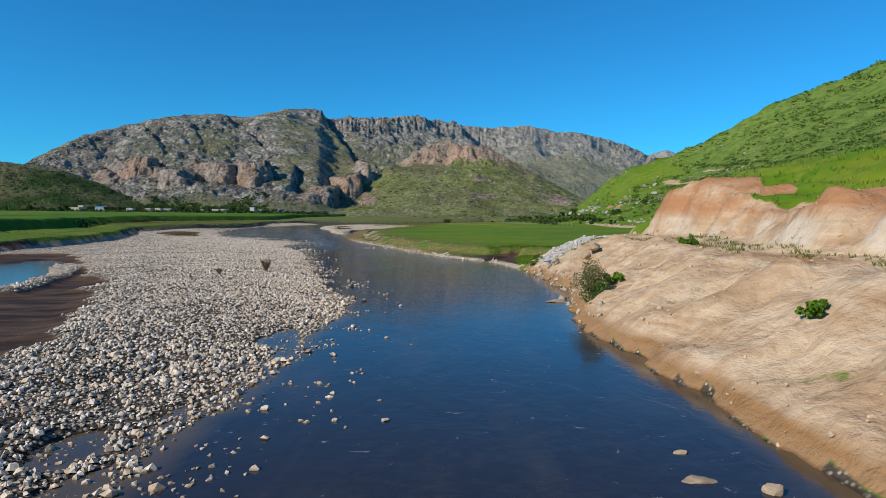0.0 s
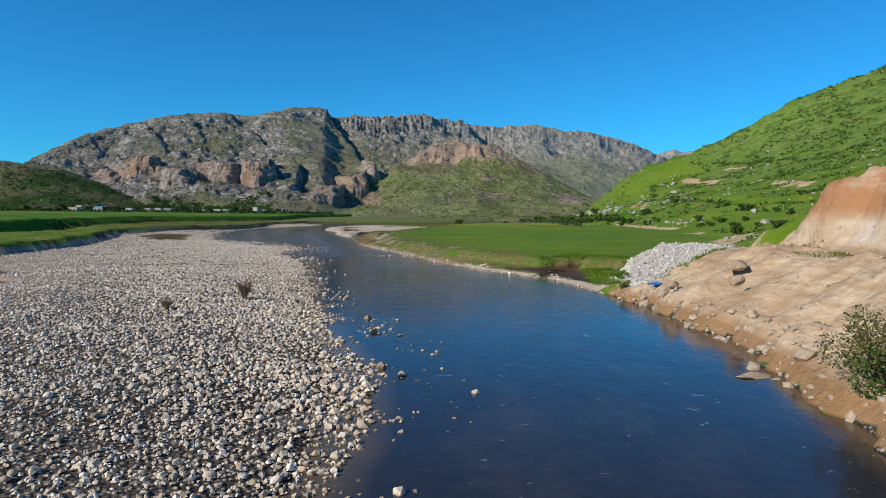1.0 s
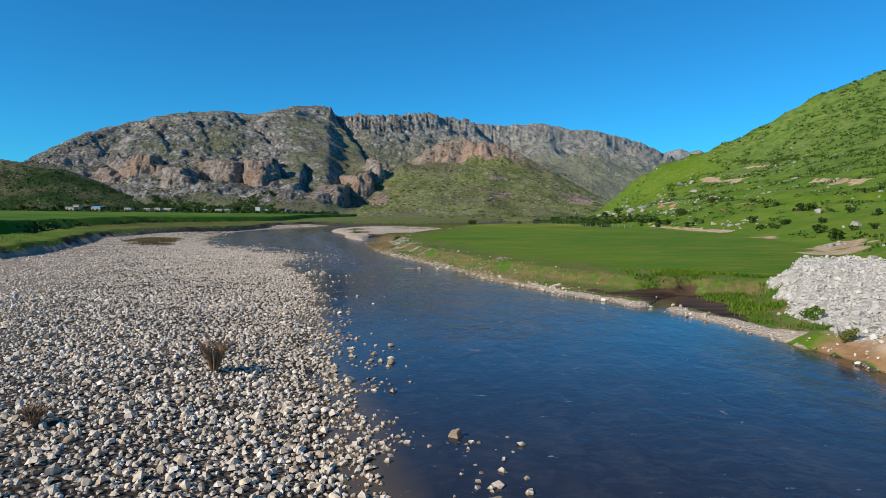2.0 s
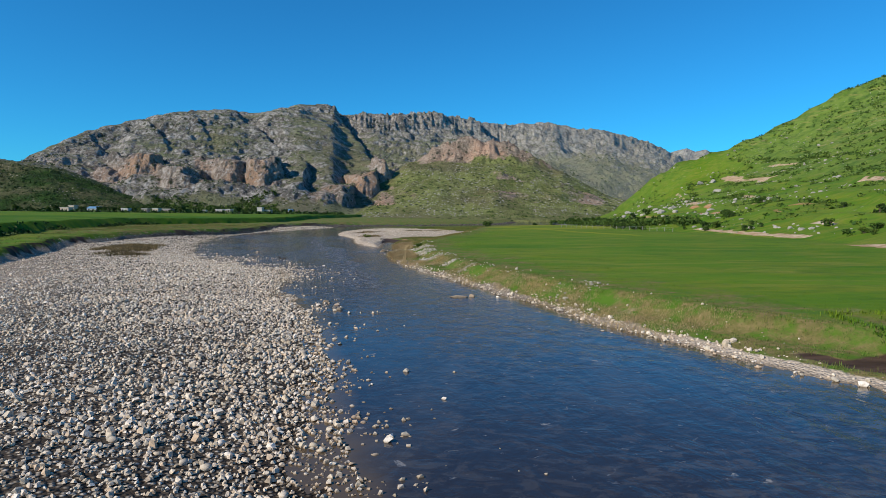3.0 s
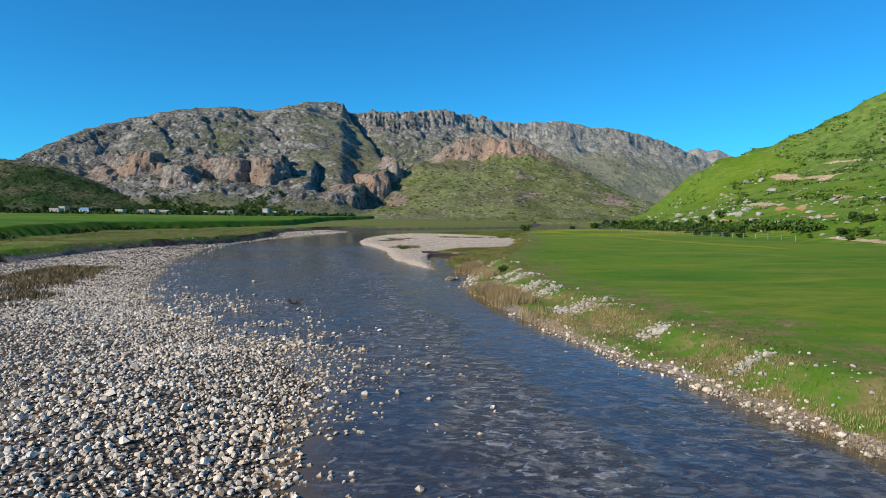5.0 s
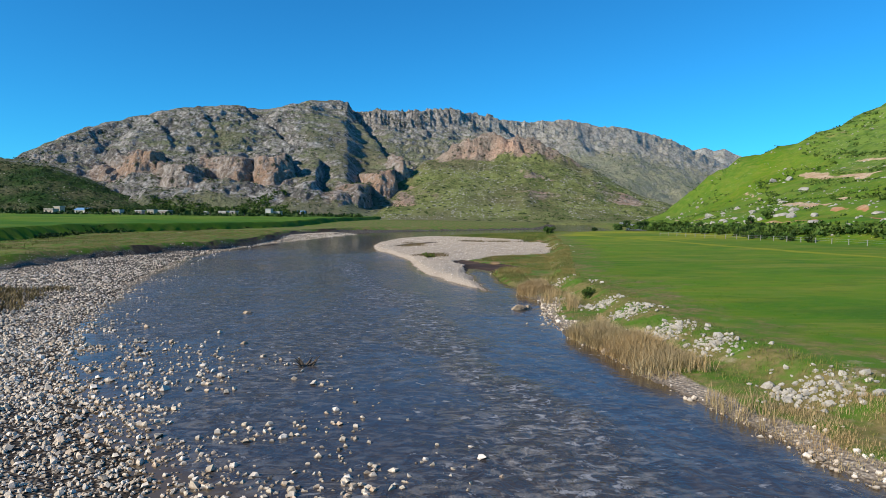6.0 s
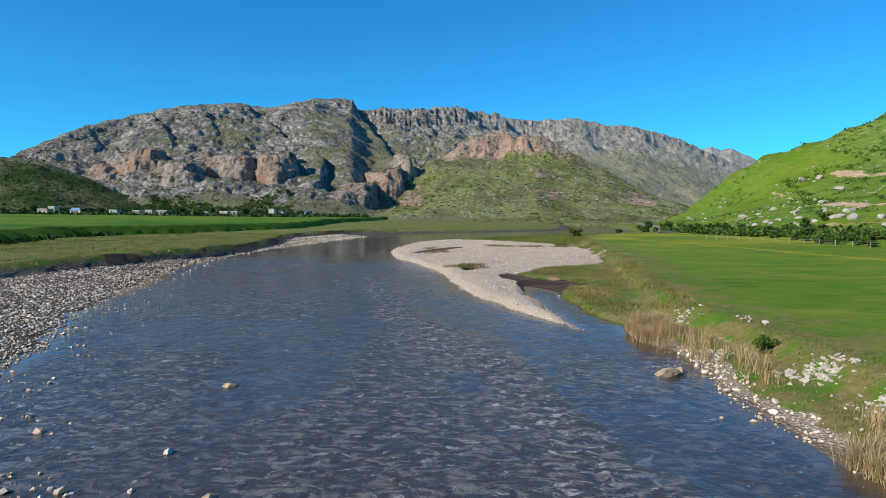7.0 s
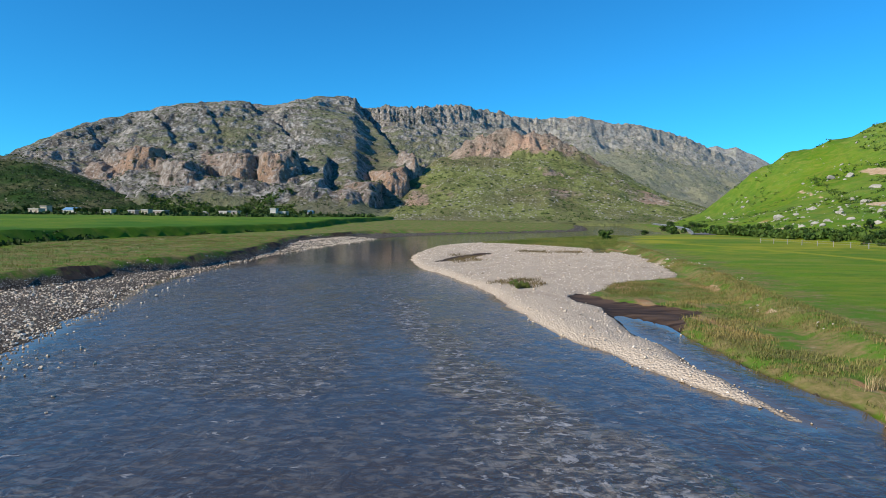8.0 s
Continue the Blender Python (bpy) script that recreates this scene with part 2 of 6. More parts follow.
    bl = np.abs(X - at_y(BROOK, Y)) * 0.8 + 0.25 * fbm(X / 1.5, Y / 1.5, 2, 39) + 50 * ((Y < 69) | (Y > 77.5) | (X < 0))
    ze = ze + (np.minimum(ze, np.interp(Y, [69, 76, 79, 95], [-0.12, -0.06, 0.75, 1.1])) - ze) * smooth(0.9, 0.4, bl)
    hz, q = hill_east(X, Y)
    lumps = smooth(3, 20, q) * (1.7 * fbm(X / 18, Y / 18, 4, 42) + 0.5 * fbm(X / 5, Y / 5, 3, 43)) + smooth(60, 160, q) * 4.0 * fbm(X / 60, Y / 60, 3, 44)
    ze = ze + np.where(q > 0, hz + lumps, 0) * (1 - c * (1 - smooth(20, 60, q)))
    z = np.where(east, ze, zw)
    z = np.where(w < 0, bed - 0.03 + 0.10 * fine * smooth(-4, 0, w), np.where(w < 1.0, z * smooth(0, 1.0, w) ** 0.5, z))
    # covers, 0..1
    nz = fbm(X / 2.6, Y / 2.6, 3, 50)
    spit_side = (Y > 163) & (X < np.interp(Y, [163, 188, 200, 215], [-23.9, -25.2, -22.5, -18])) & (w < 3)
    stony = np.where(east, np.maximum(smooth(1.6, 0.7, w - 0.8 * nz) * (Y > 60) * (Y < 164), smooth(0.6, -0.6, bar) * (Y > 160)), smooth(1.2, -0.6, lb))
    stony = np.where((w < 0) | (east & spit_side), 1, stony)
    wet = np.where(east, smooth(0.6, -0.4, bmud), smooth(0.8, -1.2, mud) * (1 - smooth(0.3, -0.6, spit)))
    brook = np.maximum(smooth(0.5, -0.4, sdist(BROOK_MUD, X, Y) + 0.9 * nz), 0.8 * smooth(1.0, 0.5, bl + 0.4 * nz) * (Y < 83)) * smooth(1.3, 1.9, w + 0.4 * nz)
    wet = np.maximum(wet, brook * 0.9)
    # the west bank's shaded face, darkened through the same mask as wet silt
    wet = np.where(east, wet, np.maximum(wet, smooth(-0.6, 0.0, lb) * (1 - smooth(0.9, 1.5, lb)) * 0.7 * smooth(-0.35, 0.25, fbm(X / 9, Y / 9, 3, 66))))
    bare = np.where(east, c * (1 - smooth(12.4, 14.5, wc + 1.6 * nz + 6.5 * fbm(X / 6, Y / 6, 3, 65))), 0)
    bare = np.where(east & (w > 0), bare, 0)
    bare = np.maximum(bare, np.where(east & (Y > 164) & (Y < 300) & (fe < 0.5) & (w > 1.5), 0.62 * smooth(0.62, 0.74, vnoise(X / 1.8, Y / 6, 188)), 0))
    cut = 0.8 * smooth(0.36, 0.48, fbm(X / 9, Y / 15, 4, 61)) * smooth(1, 4, q) * (1 - smooth(30, 45, q)) * (Y > 55)
    for cx, cy, cw, cl in ((34, 99, 4.5, 4), (38, 106, 4, 5), (45, 137, 2, 5), (78, 283, 1.6, 4), (79, 274, 1.6, 3), (61, 175, 1.5, 4)):
        cut = np.maximum(cut, smooth(1.15, 0.75, np.hypot((X - cx) / cw, (Y - cy) / cl) + 0.5 * nz))
    for x0, y0, x1, y1, half in HILL_CUTS:
        t = np.clip(((X - x0) * (x1 - x0) + (Y - y0) * (y1 - y0)) / ((x1 - x0) ** 2 + (y1 - y0) ** 2), 0, 1)
        cut = np.maximum(cut, smooth(1.2, 0.7, np.hypot(X - x0 - t * (x1 - x0), Y - y0 - t * (y1 - y0)) / half + 0.6 * nz))
    cut = np.maximum(cut, smooth(1.5, 0.8, np.abs(X - at_y(TRACK, Y)) + 50 * ((Y < 240) | (Y > 288))))
    bare = np.maximum(bare, np.where(east, cut * 0.66, 0))
    dry = np.where(east, np.maximum(smooth(1.0, -0.8, fe + nz), 0.72 * smooth(13, 1, fe + 4 * nz)) * smooth(0.4, 1.2, w) * (1 - c), smooth(1, -4, fs + 4 * nz) * smooth(-1, 0.5, lb) * (0.35 + 0.5 * smooth(165, 200, Y + 12 * nz)))
    dry = np.maximum(dry, np.where(east & (Y > 165), smooth(2.5, -1, fe + 2 * nz) * 0.68, 0))
    return z, dict(stony=stony, wet=wet, bare=bare, dry=np.clip(dry, 0, 1), scree=np.where(east, scree, 0), hill=np.where(east, np.clip(0.35 * smooth(2, 30, q) * smooth(0.35, 0.65, vnoise(X / 30, Y / 45, 68)) + smooth(70, 170, q + 30 * fbm(X / 40, Y / 40, 3, 69)), 0, 1), 0),
                   west=np.where(east, 0.0, 1.0),
                   band=np.where(east, 0.0, np.clip(0.75 * smooth(-1, 2, fs) * (1 - smooth(34, 42, fs + 5 * nz)) + 0.25 + 0.6 * smooth(88, 94, fs + 3 * nz) * (1 - smooth(150, 160, fs)), 0, 1)),
                   sand=np.where(east, np.maximum(np.interp(Y, [58, 80, 90, 166], [1, 1, 0.45, 0.45]) * smooth(2.6, 1.6, w) * (Y > 58) * (Y < 166), np.maximum(smooth(0.6, -0.6, bar) * (Y > 160), spit_side * 1.0)), 0.6 * smooth(12, 22, w)),
                   yellow=np.where(east, np.maximum(0.8 * smooth(1.8, 0.6, np.abs(X - at_y(YELLOW, Y)) + nz + 50 * ((Y < 186) | (Y > 292))), smooth(240, 285, Y + 30 * nz) * (1 - smooth(330, 365, Y)) * smooth(1, 4, fe) * (1 - smooth(-3, 3, q)) * smooth(0.3, 0.6, vnoise(X / 26, Y / 7, 63))), 0)), w


# ---- materials ----
class Nodes:
    """A short way to write node materials."""

    def __init__(self, name):
        self.mat = bpy.data.materials.new(name)
        self.mat.use_nodes = True
        self.tree = self.mat.node_tree
        self.bsdf = self.tree.nodes["Principled BSDF"]
        self.place = self.tree.nodes.new("ShaderNodeNewGeometry").outputs["Position"]

    def add(self, kind, **sockets):
        n = self.tree.nodes.new(kind)
        for k, v in sockets.items():
            self.put(n, int(k[1:]) if k[0] == "_" and k[1:].isdigit() else k.replace("_", " "), v)
        return n

    def put(self, n, key, v):
        s = n.inputs[key]
        if isinstance(v, bpy.types.NodeSocket):
            self.tree.links.new(v, s)
        elif isinstance(v, (tuple, list)) and len(v) == 3 and s.type == "RGBA":
            s.default_value = (*v, 1)
        else:
            s.default_value = v

    def scaled(self, sx, sy, sz, turn=0.0, src=None):
        n = self.add("ShaderNodeMapping", Vector=src or self.place)
        n.inputs["Scale"].default_value, n.inputs["Rotation"].default_value = (sx, sy, sz), (0, 0, turn)
        return n.outputs[0]

    def noise(self, scale, detail=4.0, rough=0.55, src=None, warp=0.0):
        n = self.add("ShaderNodeTexNoise", Vector=src or self.place, Scale=scale, Detail=detail, Roughness=rough, Distortion=warp)
        return n.outputs["Fac"]

    def cells(self, scale, src=None, feature="F1", out="Distance", jitter=1.0):
        n = self.add("ShaderNodeTexVoronoi", Vector=src or self.place, Scale=scale, Randomness=jitter)
        n.feature = feature
        return n.outputs[out]

    def span(self, v, a, b, c=0.0, d=1.0):
        n = self.add("ShaderNodeMapRange", Value=v)
        n.inputs[1].default_value, n.inputs[2].default_value, n.inputs[3].default_value, n.inputs[4].default_value = a, b, c, d
        return n.outputs[0]

    def math(self, op, a, b=0.0):
        n = self.add("ShaderNodeMath", _0=a, _1=b)
        n.operation = op
        return n.outputs[0]

    def mix(self, f, a, b, mode="MIX"):
        n = self.tree.nodes.new("ShaderNodeMix")
        n.data_type, n.blend_type = "RGBA", mode
        for i, v in ((0, f), (6, a), (7, b)):
            self.put(n, i, v)
        return n.outputs[2]

    def attr(self, name):
        n = self.tree.nodes.new("ShaderNodeAttribute")
        n.attribute_name = name
        return n.outputs["Fac"]

    def random(self, island=False):
        if island:
            return self.tree.nodes.new("ShaderNodeNewGeometry").outputs["Random Per Island"]
        return self.tree.nodes.new("ShaderNodeObjectInfo").outputs["Random"]

    def steep(self):
        n = self.add("ShaderNodeSeparateXYZ", Vector=self.tree.nodes.new("ShaderNodeNewGeometry").outputs["True Normal"])
        return n.outputs[2]

    def height(self):
        return self.add("ShaderNodeSeparateXYZ", Vector=self.place).outputs[2]

    def ramp(self, v, *stops):
        n = self.add("ShaderNodeValToRGB", Fac=v)
        e = n.color_ramp.elements
        while len(e) < len(stops):
            e.new(0.5)
        for el, (p, c) in zip(e, stops):
            el.position, el.color = p, (*c, 1)
        return n.outputs[0]

    def bump(self, h, strength=0.5, metres=0.05, under=None):
        n = self.add("ShaderNodeBump", Height=h, Strength=strength, Distance=metres)
        if under is not None:
            self.tree.links.new(under, n.inputs["Normal"])
        self.tree.links.new(n.outputs[0], self.bsdf.inputs["Normal"])
        return n.outputs[0]

    def done(self, color, rough=0.9, spec=0.3):
        self.put(self.bsdf, "Base Color", color)
        self.put(self.bsdf, "Roughness", rough)
        self.put(self.bsdf, "Specular IOR Level", spec)
        return self.mat


def edge(n, a, scale, soft=0.12, amount=0.5):
    """A cover's mask with an outline broken up by noise."""
    v = n.math("ADD", a, n.math("MULTIPLY", n.math("SUBTRACT", n.noise(scale, 5), 0.5), amount))
    return n.span(v, 0.5 - soft, 0.5 + soft)


def ground_material():
    n = Nodes("ground")
    big, mid, fine = n.noise(0.03, 4), n.noise(0.22, 5), n.noise(2.2, 6, 0.65)
    streak = n.noise(1.0, 5, 0.66, n.scaled(0.10, 0.26, 0.3, 0.9), 0.8)
    grass = n.mix(n.span(big, 0.35, 0.65), (0.048, 0.135, 0.005), (0.105, 0.195, 0.008))
    grass = n.mix(n.span(streak, 0.44, 0.66, 0, 0.8), grass, (0.165, 0.185, 0.016))
    grass = n.mix(n.span(n.noise(1.0, 6, 0.62, n.scaled(0.05, 0.17, 0.3, 0.75), 1.2), 0.50, 0.62, 0, 0.6), grass, (0.20, 0.205, 0.035))
    grass = n.mix(n.span(n.noise(1.0, 6, 0.7, n.scaled(0.3, 0.9, 0.3, 0.8)), 0.52, 0.66, 0, 0.6), grass, (0.045, 0.105, 0.008))
    grass = n.mix(n.span(mid, 0.54, 0.72, 0, 0.55), grass, (0.034, 0.098, 0.008))
    grass = n.mix(n.span(fine, 0.42, 0.68, 0, 0.5), grass, (0.09, 0.175, 0.012))
    grass = n.mix(n.math("MULTIPLY", n.attr("band"), n.span(big, 0.4, 0.55, 0.9, 0.35)), grass, (0.036, 0.115, 0.006))
    grass = n.mix(n.math("MULTIPLY", n.attr("yellow"), 0.8), grass, (0.27, 0.26, 0.02))
    # the hill: scrubby pasture with pale stones and earth
    hillm = n.attr("hill")
    scrub = n.mix(n.span(n.noise(0.16, 6, 0.7), 0.45, 0.6), (0.125, 0.19, 0.035), (0.060, 0.115, 0.022))
    scrub = n.mix(n.span(n.noise(0.07, 5, 0.65, n.scaled(1, 1, 5)), 0.56, 0.66, 0, 0.8), scrub, (0.20, 0.21, 0.06))
    scrub = n.mix(n.span(n.noise(1.0, 6, 0.68, n.scaled(0.035, 0.035, 0.42), 0.4), 0.54, 0.64, 0, 0.5), scrub, (0.045, 0.09, 0.018))
    scrub = n.mix(n.span(n.noise(1.0, 6, 0.68, n.scaled(0.05, 0.03, 0.3), 0.6), 0.60, 0.66, 0, 0.5), scrub, (0.24, 0.20, 0.10))
    scrub = n.mix(n.math("MULTIPLY", n.span(n.cells(0.45), 0.2, 0.1), n.span(n.noise(0.06, 4), 0.45, 0.6)), scrub, (0.36, 0.34, 0.27))
    grass = n.mix(n.math("MULTIPLY", hillm, n.span(mid, 0.3, 0.5, 0.45, 1.0)), grass, scrub)
    # dry grass on banks
    straw = n.mix(n.span(fine, 0.35, 0.65), (0.21, 0.165, 0.07), (0.11, 0.115, 0.03))
    straw = n.mix(n.span(n.noise(0.5, 5, 0.65), 0.46, 0.58), straw, (0.075, 0.15, 0.015))
    straw = n.mix(n.span(n.noise(0.33, 6, 0.7), 0.60, 0.68, 0, 0.7), straw, (0.34, 0.28, 0.18))
    col = n.mix(edge(n, n.attr("dry"), 0.9, 0.2, 0.8), grass, straw)
    # bare earth and cut rock
    strata = n.noise(1.0, 5, 0.6, n.scaled(0.06, 0.06, 1.1))
    soil = n.ramp(strata, (0.30, (0.31, 0.195, 0.105)), (0.45, (0.46, 0.335, 0.215)), (0.56, (0.54, 0.42, 0.29)), (0.68, (0.33, 0.19, 0.09)))
    soil = n.mix(n.span(n.noise(0.28, 5, 0.6), 0.50, 0.64, 0, 0.7), soil, (0.50, 0.40, 0.285))
    soil = n.mix(n.span(n.noise(2.2, 5, 0.6), 0.52, 0.70, 0, 0.45), soil, (0.30, 0.20, 0.11))
    soil = n.mix(n.span(n.noise(1.0, 3, 0.55, n.scaled(0.3, 0.6, 0.3)), 0.48, 0.62, 0, 0.6), soil, (0.33, 0.215, 0.12))
    soil = n.mix(n.span(n.noise(1.4, 4, 0.6, n.scaled(0.8, 1.0, 0.8)), 0.5, 0.66, 0, 0.4), soil, (0.30, 0.195, 0.11))
    soil = n.mix(n.math("MULTIPLY", n.span(n.math("ABSOLUTE", n.math("SUBTRACT", n.height(), 4.6)), 0.9, 0.5), n.span(n.noise(0.16, 4), 0.45, 0.55, 0, 0.85)), soil, (0.52, 0.45, 0.36))
    red = n.math("MULTIPLY", n.span(n.math("ADD", n.height(), n.math("MULTIPLY", mid, 2.0)), 5.9, 6.9, 0, 0.8), n.span(n.noise(0.20, 5, 0.65, n.scaled(0.6, 0.6, 1.6)), 0.33, 0.46))
    soil = n.mix(n.math("MULTIPLY", red, n.span(n.height(), 12, 9)), soil, (0.34, 0.155, 0.065))
    soil = n.mix(n.span(n.math("ADD", n.height(), n.math("MULTIPLY", mid, 0.9)), 1.25, 0.85, 0, 0.85), soil, (0.25, 0.14, 0.06))
    tuft = n.math("MULTIPLY", n.span(n.noise(0.55, 5, 0.7), 0.62, 0.68), n.span(n.steep(), 0.72, 0.93))
    soil = n.mix(n.math("MULTIPLY", tuft, 0.9), soil, (0.14, 0.17, 0.04))
    col = n.mix(edge(n, n.attr("bare"), 0.8, 0.1, 0.7), col, soil)
    # gravel between the stones, with shade of the gaps put into its colour
    peb = n.cells(7.0)
    gcol = n.ramp(n.cells(7.0, None, "F1", "Color"), (0.15, (0.10, 0.085, 0.065)), (0.5, (0.24, 0.21, 0.17)), (0.85, (0.46, 0.42, 0.36)))
    gcol = n.mix(n.span(peb, 0.28, 0.5), gcol, (0.045, 0.036, 0.028))
    gcol = n.mix(n.span(mid, 0.45, 0.7, 0, 0.3), gcol, (0.20, 0.17, 0.13))
    pale = n.mix(n.span(n.cells(9.0), 0.1, 0.55), (0.70, 0.60, 0.485), (0.47, 0.39, 0.30))
    pale = n.mix(n.span(n.noise(0.3, 5, 0.65, n.scaled(1, 0.5, 1)), 0.52, 0.66, 0, 0.6), pale, (0.36, 0.29, 0.22))
    gcol = n.mix(n.math("MULTIPLY", n.attr("sand"), 0.85), gcol, pale)
    col = n.mix(edge(n, n.attr("stony"), 1.6, 0.1, 0.5), col, gcol)
    scree = n.mix(n.span(n.cells(2.4), 0.1, 0.6), (0.66, 0.63, 0.58), (0.40, 0.37, 0.32))
    col = n.mix(edge(n, n.attr("scree"), 1.1, 0.08, 0.7), col, scree)
    # wet silt; its dark tone also paints the shade on the west bank face
    silt = n.mix(n.span(n.noise(0.6, 5, 0.6, n.scaled(0.35, 1.6, 1, 0.5)), 0.4, 0.62), (0.030, 0.018, 0.011), (0.095, 0.060, 0.038))
    wet = edge(n, n.attr("wet"), 0.7, 0.12, 0.8)
    col = n.mix(wet, col, silt)
    wetline = n.math("MULTIPLY", n.span(n.height(), 0.07, 0.0), 0.7)
    col = n.mix(wetline, col, n.mix(1.0, col, (0.35, 0.30, 0.25), "MULTIPLY"))
    gully = n.math("MULTIPLY", n.noise(1.7, 5, 0.62), n.math("MULTIPLY", n.attr("bare"), 2.6))
    h = n.math("ADD", n.math("MULTIPLY", n.math("SUBTRACT", 1.0, peb), n.attr("stony")), n.math("MULTIPLY", fine, 0.8))
    h = n.math("ADD", h, gully)
    h = n.math("MULTIPLY", h, n.span(wet, 0, 1, 1, 0.15))
    n.bump(h, 0.9, 0.10)
    return n.done(col, n.span(wet, 0, 1, 0.92, 0.75), 0.12)


def rock_material(name, grey, dark, warm, green, grass_level, grass_flat=(0.74, 0.86), red=0.5, size=1.0):
    """Mountain stone with grass where it lies flat enough to hold soil."""
    n = Nodes(name)
    up = n.steep()
    big, mid, fine = n.noise(0.009 / size, 5), n.noise(0.045 / size, 6, 0.65), n.noise(0.25 / size, 6, 0.7)
    stone = n.mix(n.span(n.math("ADD", n.math("MULTIPLY", mid, 0.5), n.math("MULTIPLY", fine, 0.5)), 0.45, 0.58), dark, grey)
    stone = n.mix(n.math("MULTIPLY", n.span(n.noise(0.016 / size, 5, 0.6), 0.42, 0.6, 0.25, 1), n.math("MULTIPLY", n.attr("warm"), red)), stone, warm)
    stone = n.mix(n.math("MULTIPLY", n.span(n.cells(0.13 / size), 0.4, 0.22), n.span(n.noise(0.02 / size, 5, 0.7), 0.45, 0.55)), stone, (0.05, 0.06, 0.035))
    stone = n.mix(n.span(fine, 0.52, 0.70, 0, 0.7), stone, tuple(min(0.6, 1.55 * c) for c in grey))
    # distance haze painted over the stone as a pale grey
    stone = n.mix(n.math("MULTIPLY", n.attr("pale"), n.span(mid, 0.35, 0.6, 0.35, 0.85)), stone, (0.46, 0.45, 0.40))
    # crevice shade put into the colour: stone darkens where the bump dips
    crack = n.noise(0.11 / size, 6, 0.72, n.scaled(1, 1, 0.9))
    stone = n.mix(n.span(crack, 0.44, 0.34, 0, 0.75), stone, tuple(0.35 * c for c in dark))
    herb = n.mix(n.span(mid, 0.38, 0.62), green, tuple(0.55 * c for c in green))
    herb = n.mix(n.span(big, 0.45, 0.62, 0, 0.75), herb, (0.17, 0.155, 0.085))
    herb = n.mix(n.math("MULTIPLY", n.span(n.cells(0.12 / size), 0.36, 0.2), n.span(n.noise(0.03 / size, 5, 0.7), 0.42, 0.52)), herb, (0.03, 0.05, 0.016))
    herb = n.mix(n.math("MULTIPLY", n.span(n.cells(0.16 / size), 0.26, 0.16), n.span(n.noise(0.02 / size, 5, 0.7), 0.5, 0.6)), herb, (0.40, 0.37, 0.31))
    # the same painted haze over the grass
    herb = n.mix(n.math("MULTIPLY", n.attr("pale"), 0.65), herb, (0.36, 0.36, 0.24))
    hold = n.math("ADD", up, n.math("MULTIPLY", n.math("SUBTRACT", n.noise(0.03 / size, 6, 0.68), 0.5), 0.55))
    hold = n.math("ADD", hold, n.math("MULTIPLY", n.attr("lush"), 0.45))
    hold = n.math("ADD", hold, n.math("MULTIPLY", n.math("SUBTRACT", n.noise(0.17 / size, 6, 0.75), 0.5), 0.9))
    m = n.span(hold, grass_flat[0], grass_flat[1], 0, grass_level)
    n.bump(n.math("ADD", n.math("MULTIPLY", crack, 1.6), fine), 1.0, 5.0 * size)
    return n.done(n.mix(m, stone, herb), 0.95, 0.15)


def stone_material(name, island):
    n = Nodes(name)
    r = n.random(island)
    col = n.ramp(r, (0.0, (0.23, 0.18, 0.13)), (0.2, (0.66, 0.57, 0.43)), (0.42, (0.46, 0.41, 0.34)), (0.6, (0.76, 0.67, 0.54)),
                 (0.78, (0.52, 0.39, 0.265)), (0.93, (0.80, 0.73, 0.63)))
    col = n.mix(n.span(n.noise(9.0, 5, 0.65), 0.45, 0.72, 0, 0.6), col, (0.24, 0.20, 0.155))
    wet = n.span(n.math("ADD", n.height(), n.math("MULTIPLY", n.noise(3.0), 0.04)), 0.075, 0.03)
    col = n.mix(n.math("MULTIPLY", wet, 0.75), col, n.mix(1.0, col, (0.30, 0.24, 0.17), "MULTIPLY"))
    n.bump(n.noise(16.0, 5, 0.7), 0.5, 0.02)
    return n.done(col, n.span(wet, 0, 1, 0.85, 0.5), 0.25)


def leaf_material(name, a, b, rough=0.7):
    n = Nodes(name)
    col = n.mix(n.random(True), a, b)
    col = n.mix(n.span(n.noise(0.8, 4), 0.4, 0.65, 0, 0.6), col, tuple(0.6 * c for c in a))
    col = n.mix(n.span(n.noise(1.0, 4, 0.6, n.scaled(0.10, 0.26, 0.3, 0.9)), 0.42, 0.66, 0, 0.8), col, (1.25 * b[0], 1.05 * b[1], b[2]))
    col = n.mix(n.span(n.noise(0.06, 4), 0.5, 0.62, 0, 0.5), col, tuple(0.6 * c for c in a))
    return n.done(col, rough, 0.2)


def plain_material(name, color, rough=0.7, metal=0.0, grain=3.0, vary=0.25):
    n = Nodes(name)
    col = n.mix(n.span(n.noise(grain, 6, 0.65), 0.35, 0.7), color, tuple(c * (1 - vary) for c in color))
    n.bump(n.noise(grain * 6, 4), 0.25, 0.01)
    n.put(n.bsdf, "Metallic", metal)
    return n.done(col, rough, 0.3)


